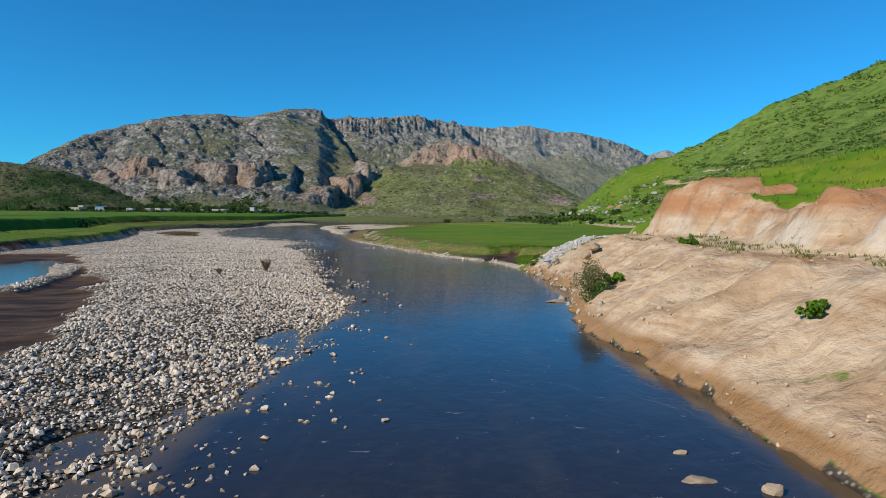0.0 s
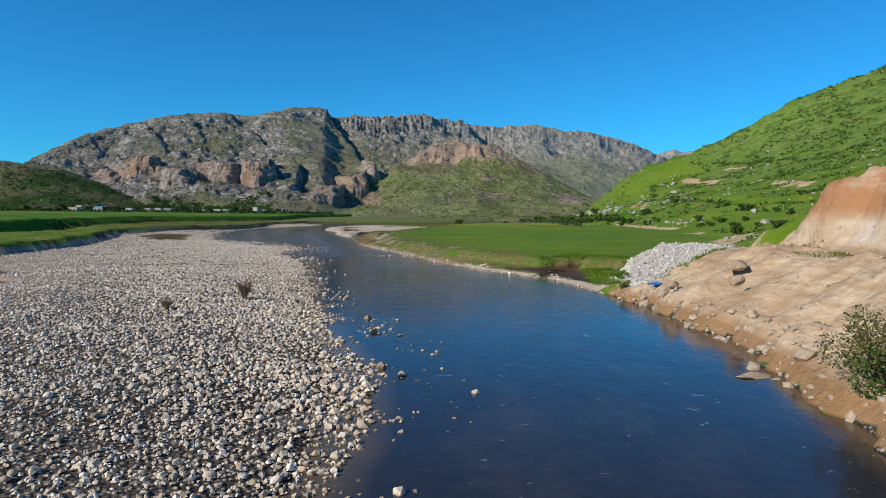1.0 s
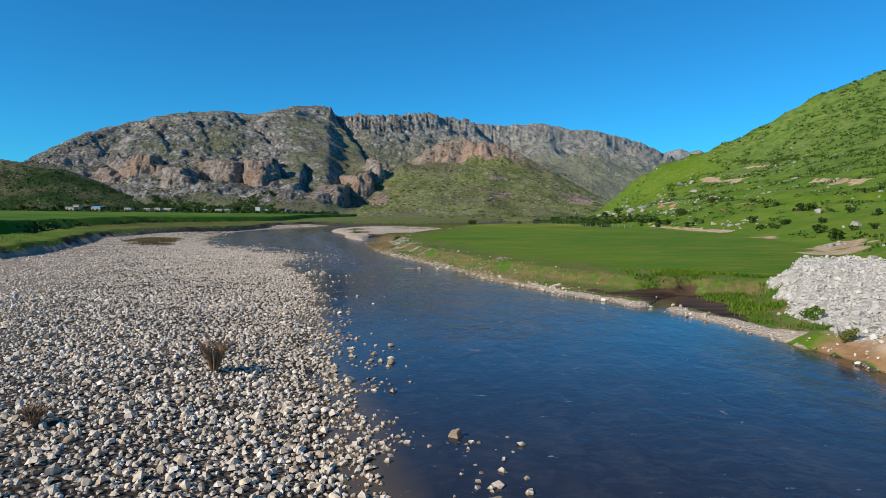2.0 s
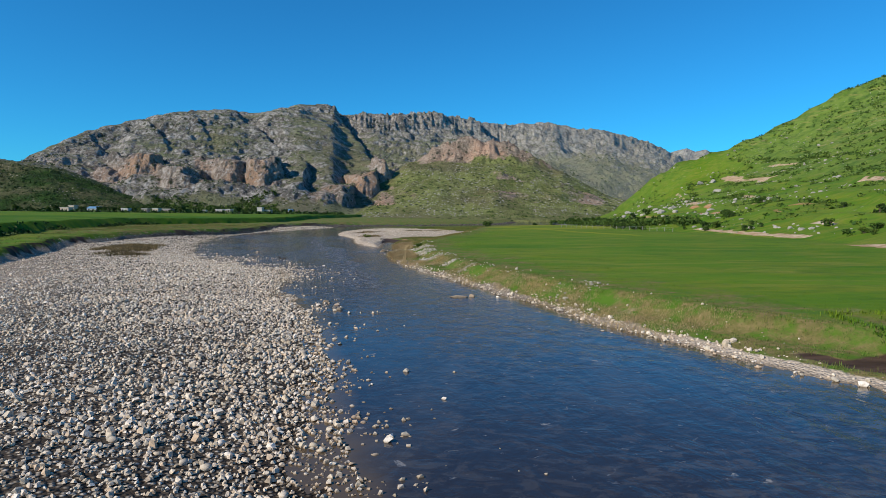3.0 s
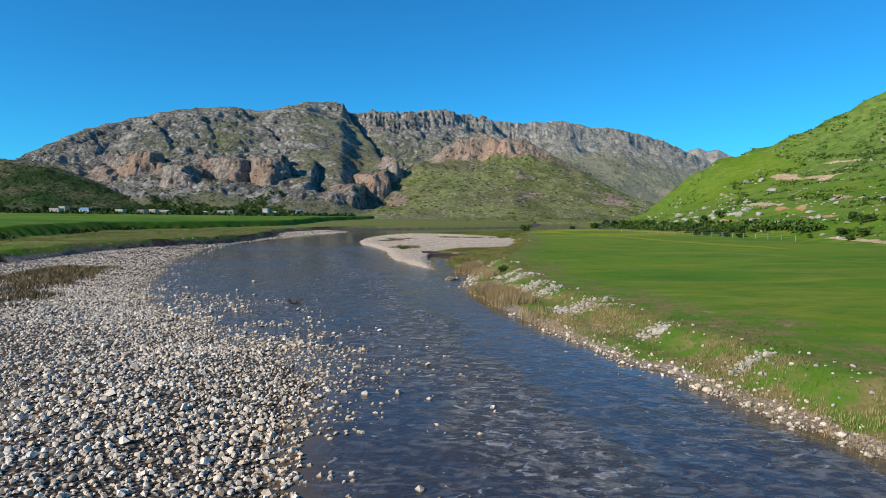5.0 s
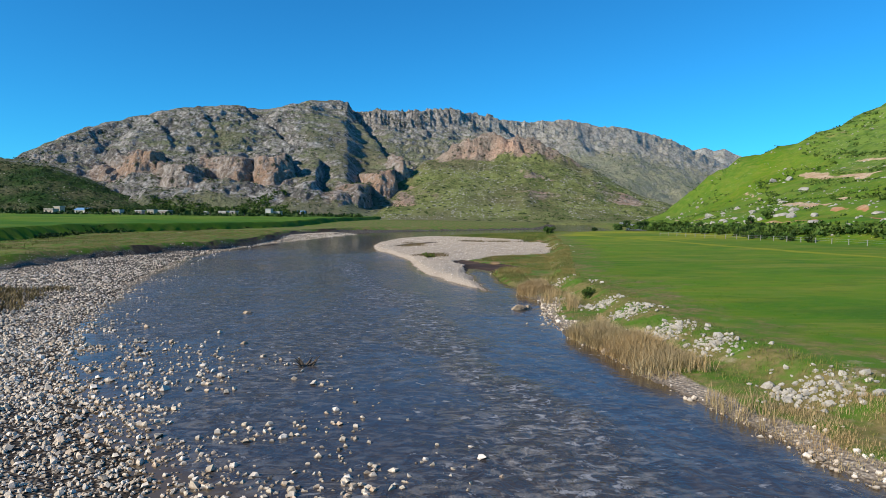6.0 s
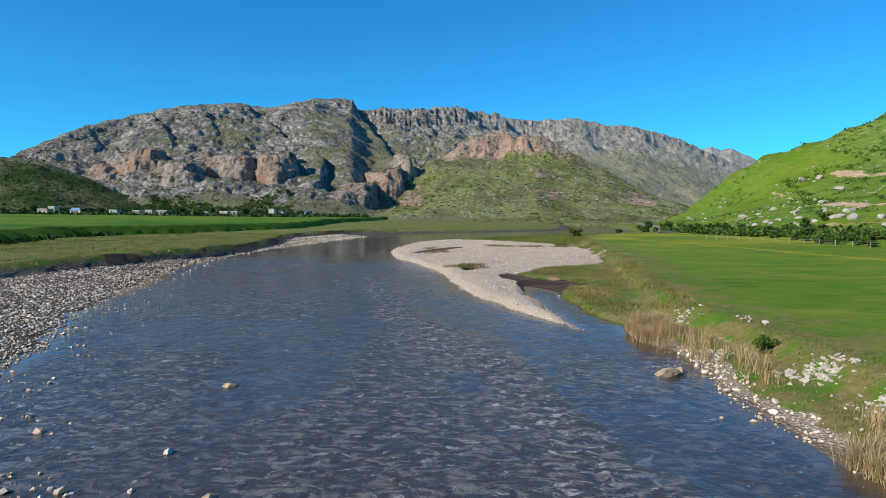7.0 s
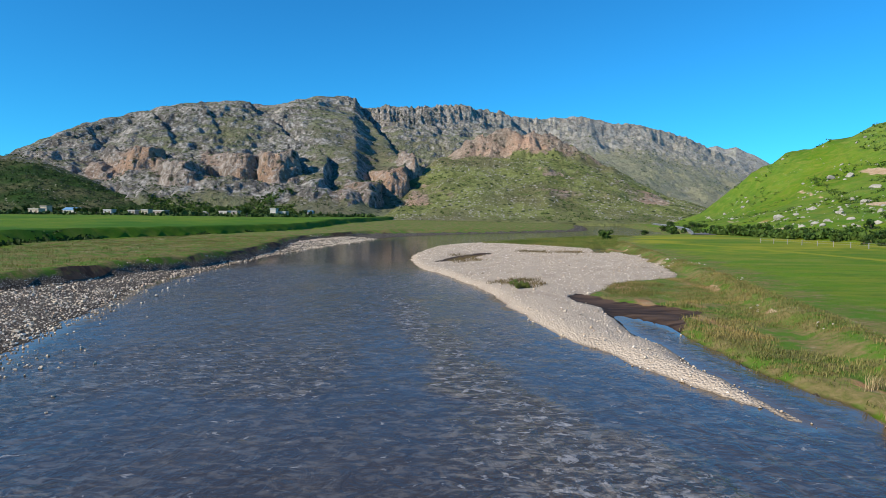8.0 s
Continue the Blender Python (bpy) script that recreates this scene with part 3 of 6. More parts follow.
def water_material():
    n = Nodes("river_water")
    deep = n.attr("deep")
    col = n.mix(n.span(deep, 0.0, 0.75), (0.10, 0.070, 0.038), n.mix(n.attr("silt"), (0.022, 0.021, 0.027), (0.042, 0.037, 0.036)))
    murk = n.noise(0.35, 5, 0.6, n.scaled(1.0, 0.35, 1, radians(14)))
    col = n.mix(n.span(murk, 0.50, 0.70, 0, 0.3), col, (0.085, 0.072, 0.058))
    chop = n.attr("chop")
    crest = n.noise(1.9, 6, 0.66, n.scaled(0.85, 1.15, 1, radians(-14)), 0.7)
    foam = n.span(n.math("ADD", crest, n.math("MULTIPLY", chop, 0.10)), 0.655, 0.74)
    col = n.mix(n.math("MULTIPLY", foam, 0.5), col, (0.50, 0.51, 0.53))
    # lit ripple crests painted into the water's colour as grey-tan patches
    crest_light = n.noise(1.9, 5, 0.66, n.scaled(0.7, 1.25, 1, radians(-14)), 0.9)
    col = n.mix(n.math("MULTIPLY", n.span(crest_light, 0.48, 0.62, 0, 0.75), n.span(chop, 0, 0.8)), col, (0.20, 0.185, 0.165))
    rip = n.math("ADD", n.noise(1.1, 5, 0.6, n.scaled(1.0, 0.6, 1, radians(14)), 0.8), n.math("MULTIPLY", n.noise(4.5, 3, 0.5), n.span(chop, 0, 1, 0.12, 0.35)))
    h = n.math("MULTIPLY", rip, n.span(chop, 0, 1, 0.035, 0.6))
    n.bump(h, 0.8, 0.40)
    n.put(n.bsdf, "IOR", 1.333)
    return n.done(col, n.span(foam, 0, 1, 0.10, 0.6), 0.36)


GROUND = ground_material()
WATER_MAT = water_material()
STONES_MAT, STONE_MAT = stone_material("river_stones", True), stone_material("river_stone", False)
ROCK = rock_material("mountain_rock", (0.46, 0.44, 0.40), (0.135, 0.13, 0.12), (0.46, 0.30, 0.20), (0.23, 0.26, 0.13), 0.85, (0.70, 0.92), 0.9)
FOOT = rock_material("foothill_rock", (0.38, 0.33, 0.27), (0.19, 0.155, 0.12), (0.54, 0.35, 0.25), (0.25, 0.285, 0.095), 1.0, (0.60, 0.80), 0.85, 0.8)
DARKHILL = rock_material("west_hill", (0.25, 0.26, 0.24), (0.10, 0.11, 0.09), (0.2, 0.18, 0.12), (0.030, 0.075, 0.012), 1.0, (0.5, 0.7), 0.3, 0.5)
FAR = rock_material("far_rock", (0.30, 0.30, 0.31), (0.20, 0.20, 0.22), (0.33, 0.27, 0.24), (0.17, 0.17, 0.13), 0.5, (0.7, 0.9), 0.4, 2.0)


# ---- meshes from arrays ----
def mesh_of(name, co, quads, material, attrs=None, tris=False, shade=True):
    me = bpy.data.meshes.new(name)
    co, quads = np.asarray(co, np.float32), np.asarray(quads, np.int32)
    k = quads.shape[1]
    me.vertices.add(len(co))
    me.vertices.foreach_set("co", co.ravel())
    me.loops.add(quads.size)
    me.loops.foreach_set("vertex_index", quads.ravel())
    me.polygons.add(len(quads))
    me.polygons.foreach_set("loop_start", np.arange(0, quads.size, k, dtype=np.int32))
    me.polygons.foreach_set("use_smooth", np.full(len(quads), shade))
    for key, v in (attrs or {}).items():
        me.attributes.new(key, "FLOAT", "POINT").data.foreach_set("value", np.asarray(v, np.float32).ravel())
    me.materials.append(material)
    me.update(calc_edges=True)
    me.validate()
    return me


def sheet(nx, ny):
    i = np.arange(nx * ny).reshape(ny, nx)
    return np.stack([i[:-1, :-1], i[:-1, 1:], i[1:, 1:], i[1:, :-1]], -1).reshape(-1, 4)


def steps(start, stop, step):
    out = [start]
    while out[-1] < stop:
        out.append(out[-1] + step(out[-1]))
    return np.array(out)


# ---- ground: one sheet to the horizon ----
gx = steps(-4500, 4500, lambda x: 0.40 + 0.022 * max(0, x - 22) + 0.013 * max(0, -x - 30) + (0.05 * abs(x) if abs(x) > 500 else 0))
gy = steps(-300, 4700, lambda y: 0.40 + 0.10 * max(0, 6 - y) + 0.006 * max(0, y - 60) + 0.02 * max(0, y - 260) + (0.05 * y if y > 900 else 0))
GX, GY = np.meshgrid(gx, gy)
gz, covers, _ = ground(GX, GY)
tagged(new("ground", mesh_of("ground", np.stack([GX, GY, gz], -1).reshape(-1, 3), sheet(len(gx), len(gy)), GROUND,
                             {k: v for k, v in covers.items()})),
       "green valley floor with gravel bars, cut earth bank and grassy hill", "ground", kind="structure")

def mesh_z(X, Y):
    """Height of the ground sheet itself at plan points."""
    X, Y = np.asarray(X, float), np.asarray(Y, float)
    i, j = np.clip(np.searchsorted(gx, X) - 1, 0, len(gx) - 2), np.clip(np.searchsorted(gy, Y) - 1, 0, len(gy) - 2)
    a, b = (X - gx[i]) / (gx[i + 1] - gx[i]), (Y - gy[j]) / (gy[j + 1] - gy[j])
    return (gz[j, i] * (1 - a) + gz[j, i + 1] * a) * (1 - b) + (gz[j + 1, i] * (1 - a) + gz[j + 1, i + 1] * a) * b


# ---- the river ----
wx = steps(-85, 130, lambda x: 0.33 + 0.03 * max(0, x - 15))
wy = steps(-60, 640, lambda y: 0.36 + 0.08 * max(0, 4 - y) + 0.012 * max(0, y - 150))
WX, WY = np.meshgrid(wx, wy)
wz, _, wd = ground(WX, WY)
depth = np.clip(-wz / 0.55, 0, 1)
# the fast water runs down the middle from the bar to the cut bank
race = np.interp(WY, [0, 30, 50, 80, 110, 135, 160, 200, 240], [3, 2.5, 1.5, -6, -17, -27, -32, -42, -56])
chop = smooth(1.0, 0.2, np.abs(WX - race) / np.interp(WY, [0, 90, 130, 150], [18, 20, 46, 60])) * (0.06 + 0.3 * smooth(36, 70, WY) + 0.64 * smooth(70, 118, WY)) * (1 - smooth(215, 250, WY)) * (0.5 + 0.5 * smooth(0.3, 0.7, vnoise(WX / 5, WY / 9, 71)))
core = smooth(3.6, 0.5, np.abs(WX - np.interp(WY, [80, 115, 130, 150, 159, 185, 200, 225], [-14, -22, -25, -30, -32.6, -40, -44.5, -52]) + 2.0 * fbm(WX / 5, WY / 5, 2, 72))) * smooth(84, 110, WY) * (1 - smooth(190, 226, WY))
silt = smooth(55, 130, WY + 8 * fbm(WX / 9, WY / 14, 3, 76))
chop = np.clip(np.maximum(chop * 0.7, core * 1.15), 0, 1.15) * smooth(0.0, 0.8, depth)
swell = (0.05 * fbm(WX / 1.6, WY / 2.6, 3, 73) + 0.03 * (ridged(WX / 0.9 + 0.4 * fbm(WX, WY, 2, 75), WY / 1.7, 2, 74) - 0.6)) * (0.03 + chop)
faces = sheet(len(wx), len(wy))
low = (wz < 0.2).ravel()[faces].any(1)
used, inv = np.unique(faces[low], return_inverse=True)
co = np.stack([WX, WY, swell], -1).reshape(-1, 3)[used]
tagged(new("river", mesh_of("river", co, inv.reshape(-1, 4), WATER_MAT, {"deep": depth.ravel()[used], "chop": chop.ravel()[used], "silt": silt.ravel()[used]})),
       "dark blue silty river with broken white ripples", "water", kind="structure")


# ---- mountains: relief over bearing and range from the middle of the valley ----
OX, OY, OZ = -19.6, 78.8, 6.5


def bearing(p):
    return (np.asarray(p, float) - 784) / 1120 - 0.0135


def lift(p):
    return (381 - np.asarray(p, float)) / 1120


def relief(name, s0, s1, ns, d0, d1, nd, fn, material, label, haze=0.0):
    s = np.interp(np.linspace(0, 1, ns), [0, 0.04, 0.96, 1], [s0, max(s0, bearing(-70)), min(s1, bearing(1290)), s1])
    u = np.linspace(0, 1, nd)
    S, U = np.meshgrid(s, u)
    D = d0(S) + (d1(S) - d0(S)) * U
    X, Y = OX + S * D, OY + D
    Z, lush, warm = fn(S, D, X, Y)
    # pale carries the painted haze, stronger towards the east
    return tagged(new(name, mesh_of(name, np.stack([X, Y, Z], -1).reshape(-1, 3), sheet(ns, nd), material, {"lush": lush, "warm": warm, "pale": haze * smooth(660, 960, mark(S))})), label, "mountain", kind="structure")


# skyline of the long mountain: bearing mark, lift mark, range
SKY = np.array([(-400, 430, 620), (-150, 372, 630), (-60, 325, 640), (23, 287, 660), (70, 265, 700), (155, 232, 800), (233, 215, 870), (329, 197, 950), (407, 196, 1000),
                (457, 200, 1040), (519, 192, 1080), (541, 185, 1110), (602, 189, 1160), (616, 198, 1175), (663, 201, 1200), (718, 206, 1245),
                (765, 201, 1285), (820, 209, 1330), (915, 219, 1420), (987, 215, 1490), (1030, 226, 1540), (1081, 229, 1590), (1124, 240, 1640),
                (1160, 249, 1680), (1197, 266, 1720), (1300, 310, 1850), (1500, 370, 1950)])
FOOTD = np.array([(-400, 560), (0, 505), (250, 500), (520, 515), (600, 530), (700, 570), (850, 640), (1000, 760), (1200, 950), (1500, 1100)])


def mark(S):
    return (S + 0.0135) * 1120 + 784


def mountain(S, D, X, Y):
    p = mark(S)
    e = np.interp(p, SKY[:, 0], lift(SKY[:, 1]))
    dr = np.interp(p, SKY[:, 0], SKY[:, 2])
    df = np.interp(p, FOOTD[:, 0], FOOTD[:, 1])
    top = e * dr + OZ
    u = (D - df) / (dr - df)
    u0, u = u, u + smooth(0.03, 0.15, u) * (1 - smooth(0.85, 1.0, u)) * (0.05 * fbm(X / 55, Y / 55, 4, 81) + 0.035 * fbm(X / 140, Y / 140, 2, 82))
    west = np.interp(u, [0, 0.1, 0.2, 0.3, 0.45, 0.78, 0.93, 1, 1.35], [0, 0.08, 0.17, 0.27, 0.43, 0.81, 0.965, 1, 0.75])
    midl = np.interp(u, [0, 0.12, 0.3, 0.6, 0.85, 0.93, 0.97, 1, 1.35], [0, 0.06, 0.21, 0.50, 0.78, 0.95, 0.985, 1, 0.85])
    farr = np.interp(u, [0, 0.2, 0.4, 0.7, 0.9, 0.96, 1, 1.35], [0, 0.14, 0.33, 0.62, 0.86, 0.965, 1, 0.9])
    slope = np.interp(u, [0, 0.1, 0.5, 0.86, 0.95, 1, 1.35], [0, 0.08, 0.47, 0.88, 0.98, 1, 0.8])
    k0 = smooth(480, 550, p)
    west = west * (1 - k0) + slope * k0
    k1, k2 = smooth(590, 640, p), smooth(880, 1000, p)
    g = west * (1 - k1) + (midl * (1 - k2) + farr * k2) * k1
    z = 1.5 + (top - 1.5) * np.where(u < 0, 0, g)
    zone = smooth(0.02, 0.2, u)
    # red and buff bluffs along the foot: bearing mark, half width, base and top lift marks, bulge
    crag, tone = 0 * p, 0 * p
    for pc, wp, lo, hi, bulge in ((238, 50, 334, 284, 30), (190, 26, 336, 306, 20), (322, 44, 360, 309, 36), (368, 20, 322, 296, 12), (410, 34, 344, 292, 26), (468, 46, 348, 288, 34),
                                  (526, 26, 374, 333, 26), (459, 26, 374, 352, 14), (575, 26, 376, 350, 20), (612, 30, 366, 334, 22), (652, 30, 344, 314, 22), (694, 26, 320, 292, 18)):
        dm = np.linspace(np.interp(pc, FOOTD[:, 0], FOOTD[:, 1]) + 6, np.interp(pc, SKY[:, 0], SKY[:, 2]), 160)
        um = (dm - dm[0]) / (dm[-1] - dm[0])
        zm = 1.5 + np.interp(um, [0, 0.1, 0.2, 0.3, 0.45, 0.78, 1], [0, 0.08, 0.17, 0.27, 0.43, 0.81, 1]) * np.interp(pc, SKY[:, 0], lift(SKY[:, 1])) * dm[-1]
        k = np.argmax((zm - OZ) / dm > lift(lo))
        dc, h = dm[k], lift(hi) * (dm[k] + 34) + OZ - zm[k] + 2
        t = (p - pc) / wp + 0.32 * fbm(X / 34, Y / 34, 3, 31 + pc)
        q = D - dc - bulge * t * t - 9 * fbm(X / 22, Y / 40, 4, 7 + pc) - 5 * (ridged(X / 9, Y / 60, 3, 9 + pc) - 0.6)
        face = smooth(0, 13, q) * 0.62 + 0.38 * smooth(15, 30, q + 5 * fbm(X / 12, Y / 12, 3, 11 + pc))
        wide = smooth(1.25, 0.85, np.abs(t))
        z = np.maximum(z, np.where((q > 0) & (wide > 0), zm[k] + h * face * wide - 3 * (1 - wide) + 0.12 * np.clip(q - 20, 0, 60), -50))
        crag = np.maximum(crag, smooth(-3, 3, q) * (1 - smooth(34, 54, q)) * smooth(0.2, 0.6, wide))
        tone = np.maximum(tone, smooth(-3, 3, q) * (1 - smooth(34, 54, q)) * smooth(0.2, 0.6, wide) * (1.0 if 560 > pc > 500 or pc == 459 else 0.0))
    # three big steps, each massif ends in a steep face on its east side
    for pts, drop, wide in (([(426, 1.0), (440, 0.8), (487, 0.57), (528, 0.46), (553, 0.34), (552, 0.2)], 15, 26),
                            ([(604, 1.02), (620, 0.86), (652, 0.66), (676, 0.48), (700, 0.3)], 26, 22),
                            ([(150, 0.9), (185, 0.6), (215, 0.48)], 8, 18),
                            ([(250, 0.95), (285, 0.72), (300, 0.52)], 8, 18),
                            ([(345, 0.97), (352, 0.8), (372, 0.62)], 7, 16),
                            ([(850, 1.0), (880, 0.85), (905, 0.6)], 35, 80)):
        q = np.array(pts)[::-1]
        off = p - np.interp(u, q[:, 1], q[:, 0]) + 9 * fbm(X / 60, Y / 60, 3, 83)
        reach = smooth(q[0, 1] - 0.1, q[0, 1] + 0.06, u) * (1 - smooth(q[-1, 1] - 0.06, q[-1, 1] + 0.02, u))
        z = z - drop * reach * smooth(-3, 9, off) * np.exp(-np.clip(off, 0, None) / wide) + 0.2 * drop * reach * (1 - smooth(0.8, 0.9, u)) * np.exp(-(off + 8) ** 2 / 240)
    # gullies, ribs and broken rock
    rib = 0.6 * ridged(p / 23 + 1.1 * fbm(X / 90, Y / 90, 3, 84), u * 9.0, 3, 85) + 0.5 * ridged(p / 6.5 + 0.3 * fbm(X / 30, Y / 30, 2, 84), u * 7.0, 3, 99) - 0.6
    band = smooth(0.78, 0.90, u) * (1 - smooth(0.985, 1.03, u)) * smooth(560, 640, p)
    z = z + (20 - 9 * k2) * rib * (0.5 + 0.9 * vnoise(p / 47, u * 3, 191)) * band * (dr / 1300)
    calm = smooth(500, 545, p) * (1 - smooth(640, 700, p)) * (1 - smooth(0.8, 0.9, u)) * 0.7 + 0.55 * smooth(840, 960, p) * (1 - smooth(0.6, 0.75, u))
    z = z + zone * (1 - smooth(0.84, 0.97, u)) * (1 - calm) * (9 * (ridged(X / 110, Y / 150, 4, 86) - 0.6) + 5 * fbm(X / 24, Y / 34, 4, 87) + 5 * (ridged(X / 34, Y / 50, 4, 88) - 0.6) + 3.6 * fbm(X / 9, Y / 13, 3, 98))
    z = z + smooth(0.85, 0.97, u) * (2.6 * (ridged(X / 26, Y / 26, 4, 89) - 0.6) + 2.0 * fbm(X / 9, Y / 9, 2, 90)) * (dr / 1200)
    # a rock wall's ledges, dipping to the east
    dip = (z + 0.10 * X) / 13.0
    z = z + zone * (1 - 0.6 * k2) * 3.4 * (smooth(0.25, 0.75, dip - np.floor(dip)) - (dip - np.floor(dip)))
    lush = 0.9 * np.exp(-((p - 396) / 40) ** 2 - ((u - 0.6) / 0.11) ** 2) + 0.7 * np.exp(-((p - 285) / 36) ** 2 - ((u - 0.56) / 0.09) ** 2) + 1.3 * (1 - smooth(0.08, 0.16, u)) - 0.2
    lush = lush + 0.30 * smooth(560, 700, p) * smooth(0.3, 0.5, u) * (1 - smooth(0.7, 0.8, u)) + 0.22 * smooth(495, 540, p) * (1 - smooth(640, 690, p)) * (1 - smooth(0.75, 0.85, u))
    lush = lush - 1.2 * crag + 0.5 * smooth(900, 1000, p) * (1 - smooth(0.3, 0.55, u)) + 0.2 * smooth(600, 700, p) * (1 - smooth(0.6, 0.75, u))
    pink = 0.7 * smooth(0.08, 0.2, u) * (1 - smooth(0.3, 0.6, u)) * smooth(590, 640, p) * (1 - smooth(700, 760, p)) + 0.5 * smooth(0.9, 0.95, u) * smooth(940, 980, p) * (1 - smooth(1010, 1060, p))
    return np.where(u0 < 0, -2.0, z), lush, np.clip(0.06 + 0.45 * smooth(230, 60, p) * (1 - smooth(0.5, 0.8, u)) + crag * (1 - tone) + pink, 0, 1)


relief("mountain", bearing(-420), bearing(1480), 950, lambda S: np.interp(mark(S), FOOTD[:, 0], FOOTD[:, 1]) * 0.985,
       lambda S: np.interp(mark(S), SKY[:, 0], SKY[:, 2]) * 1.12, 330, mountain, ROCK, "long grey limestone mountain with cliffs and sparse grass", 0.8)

CREST = np.array([(560, 384), (612, 372), (640, 350), (670, 322), (700, 306), (731, 288), (760, 280), (803, 254), (850, 242), (897, 253), (947, 271), (1001, 295), (1063, 330),
                  (1110, 352), (1170, 366), (1260, 378)])


def foothill(S, D, X, Y):
    p = mark(S)
    e = np.interp(p, CREST[:, 0], lift(CREST[:, 1]))
    shelf = np.minimum(e, np.interp(p, [700, 740, 830, 900, 960, 1010], lift(np.array([308, 290, 285, 284, 292, 305]))))
    d0, d1 = 520.0, 880.0
    u = (D - d0) / (d1 - d0)
    low = np.interp(u, [0, 0.1, 0.5, 0.82, 0.9], [0, 0.07, 0.52, 0.93, 1.0]) * shelf * (d0 + 0.9 * (d1 - d0))
    z = OZ - 5 + low + 5 * np.clip(u / 0.9, 0, 1)
    cliff = smooth(0.89, 0.97, u + 0.05 * fbm(X / 26, Y / 26, 4, 91))
    z = z + cliff * (e - shelf) * d1 - np.clip(u - 1, 0, None) * 150
    rock = smooth(0.88, 0.92, u) * smooth(0.004, 0.02, e - shelf)
    z = z + smooth(0.05, 0.3, u) * smooth(0, 0.04, e) * (13 * (ridged(X / 90 + 0.4 * fbm(X / 70, Y / 70, 2, 92), Y / 240, 4, 93) - 0.6) + 4.5 * fbm(X / 24, Y / 24, 4, 94))
    z = z + rock * (30 * (ridged(X / 50, Y / 60, 5, 95) - 0.62) + 6 * fbm(X / 12, Y / 12, 3, 96))
    bald = np.exp(-((p - 925) / 34) ** 2 - ((u - 0.45) / 0.16) ** 2) + np.exp(-((p - 1075) / 26) ** 2 - ((u - 0.55) / 0.2) ** 2) + 0.8 * np.exp(-((p - 690) / 22) ** 2 - ((u - 0.3) / 0.25) ** 2)
    bald = smooth(0.1, 0.9, bald + 0.5 * fbm(X / 16, Y / 30, 5, 103))
    return np.where(u < 0, -2, z), 1.0 - 1.0 * bald - 1.6 * rock - 1.1 * smooth(0.46, 0.62, vnoise(X / 75, Y / 45, 97)) * smooth(0.1, 0.3, u), np.clip(0.3 + rock + 0.7 * bald, 0, 1)


relief("foothill", bearing(560), bearing(1260), 420, lambda S: 515.0 + 0 * S, lambda S: 960.0 + 0 * S, 240, foothill, FOOT,
       "rounded green foothill with reddish rock outcrops along its crest")


def west_hill(S, D, X, Y):
    p = mark(S)
    e = lift(np.interp(p, [-500, -300, -100, 0, 78, 155, 217, 256, 300, 340], [250, 262, 278, 284, 294, 320, 346, 358, 370, 381]))
    d0, d1 = 452.0, 580.0
    u = (D - d0) / (d1 - d0)
    z = 3.0 + np.interp(u, [0, 0.15, 0.6, 1, 1.4], [0, 0.10, 0.6, 1, 0.7]) * (e * d1 + OZ - 3)
    z = z + smooth(0.1, 0.4, u) * smooth(0.005, 0.04, e) * (4 * (ridged(X / 45, Y / 45, 4, 101) - 0.6) + 1.5 * fbm(X / 10, Y / 10, 3, 102))
    return np.where(u < 0, -2, z), 0.6 - 1.2 * smooth(0.75, 0.95, u), 0 * S


relief("west_hill", bearing(-520), bearing(340), 260, lambda S: 448.0 + 0 * S, lambda S: 640.0 + 0 * S, 110, west_hill, DARKHILL,
       "dark green hillside dotted with scrub and pale stones")


def far_peaks(S, D, X, Y):
    p = mark(S)
    e = lift(np.interp(p, [1040, 1120, 1170, 1205, 1225, 1240, 1258, 1275, 1290, 1330, 1400], [330, 300, 277, 266, 261, 267, 263, 272, 277, 300, 340]))
    u = (D - 2700) / 500.0
    z = np.clip(u, 0, 1) * (e * 3200 + OZ) - np.clip(u - 1, 0, None) * 200 + smooth(0.2, 0.6, u) * (1 - smooth(0.95, 1.0, u)) * (50 * (ridged(X / 200, Y / 200, 5, 111) - 0.6))
    return z, 0 * S, 0 * S + 0.3


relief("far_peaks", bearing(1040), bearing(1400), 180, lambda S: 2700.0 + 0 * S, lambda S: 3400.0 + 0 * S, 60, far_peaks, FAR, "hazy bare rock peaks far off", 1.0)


# ---- loose things ----
def part(name, bm, material, parent, label=""):
    me = bpy.data.meshes.new(name)
    bm.to_mesh(me)
    bm.free()
    me.materials.append(material)
    ob = new(name, me)
    ob.parent = parent
    return tagged(ob, label) if label else ob


def part_mesh(name, me, parent, label=""):
    ob = new(name, me)
    ob.parent = parent
    return tagged(ob, label) if label else ob


rng = np.random.default_rng(7)
_bm = bmesh.new()
bmesh.ops.create_icosphere(_bm, subdivisions=1, radius=1)
ICO_V = np.array([v.co[:] for v in _bm.verts])
ICO_F = np.array([[v.index for v in f.verts] for f in _bm.faces])
_bm.free()
_bm = bmesh.new()
bmesh.ops.create_icosphere(_bm, subdivisions=3, radius=1)
BALL_V = np.array([v.co[:] for v in _bm.verts])
BALL_F = np.array([[v.index for v in f.verts] for f in _bm.faces])
_bm.free()


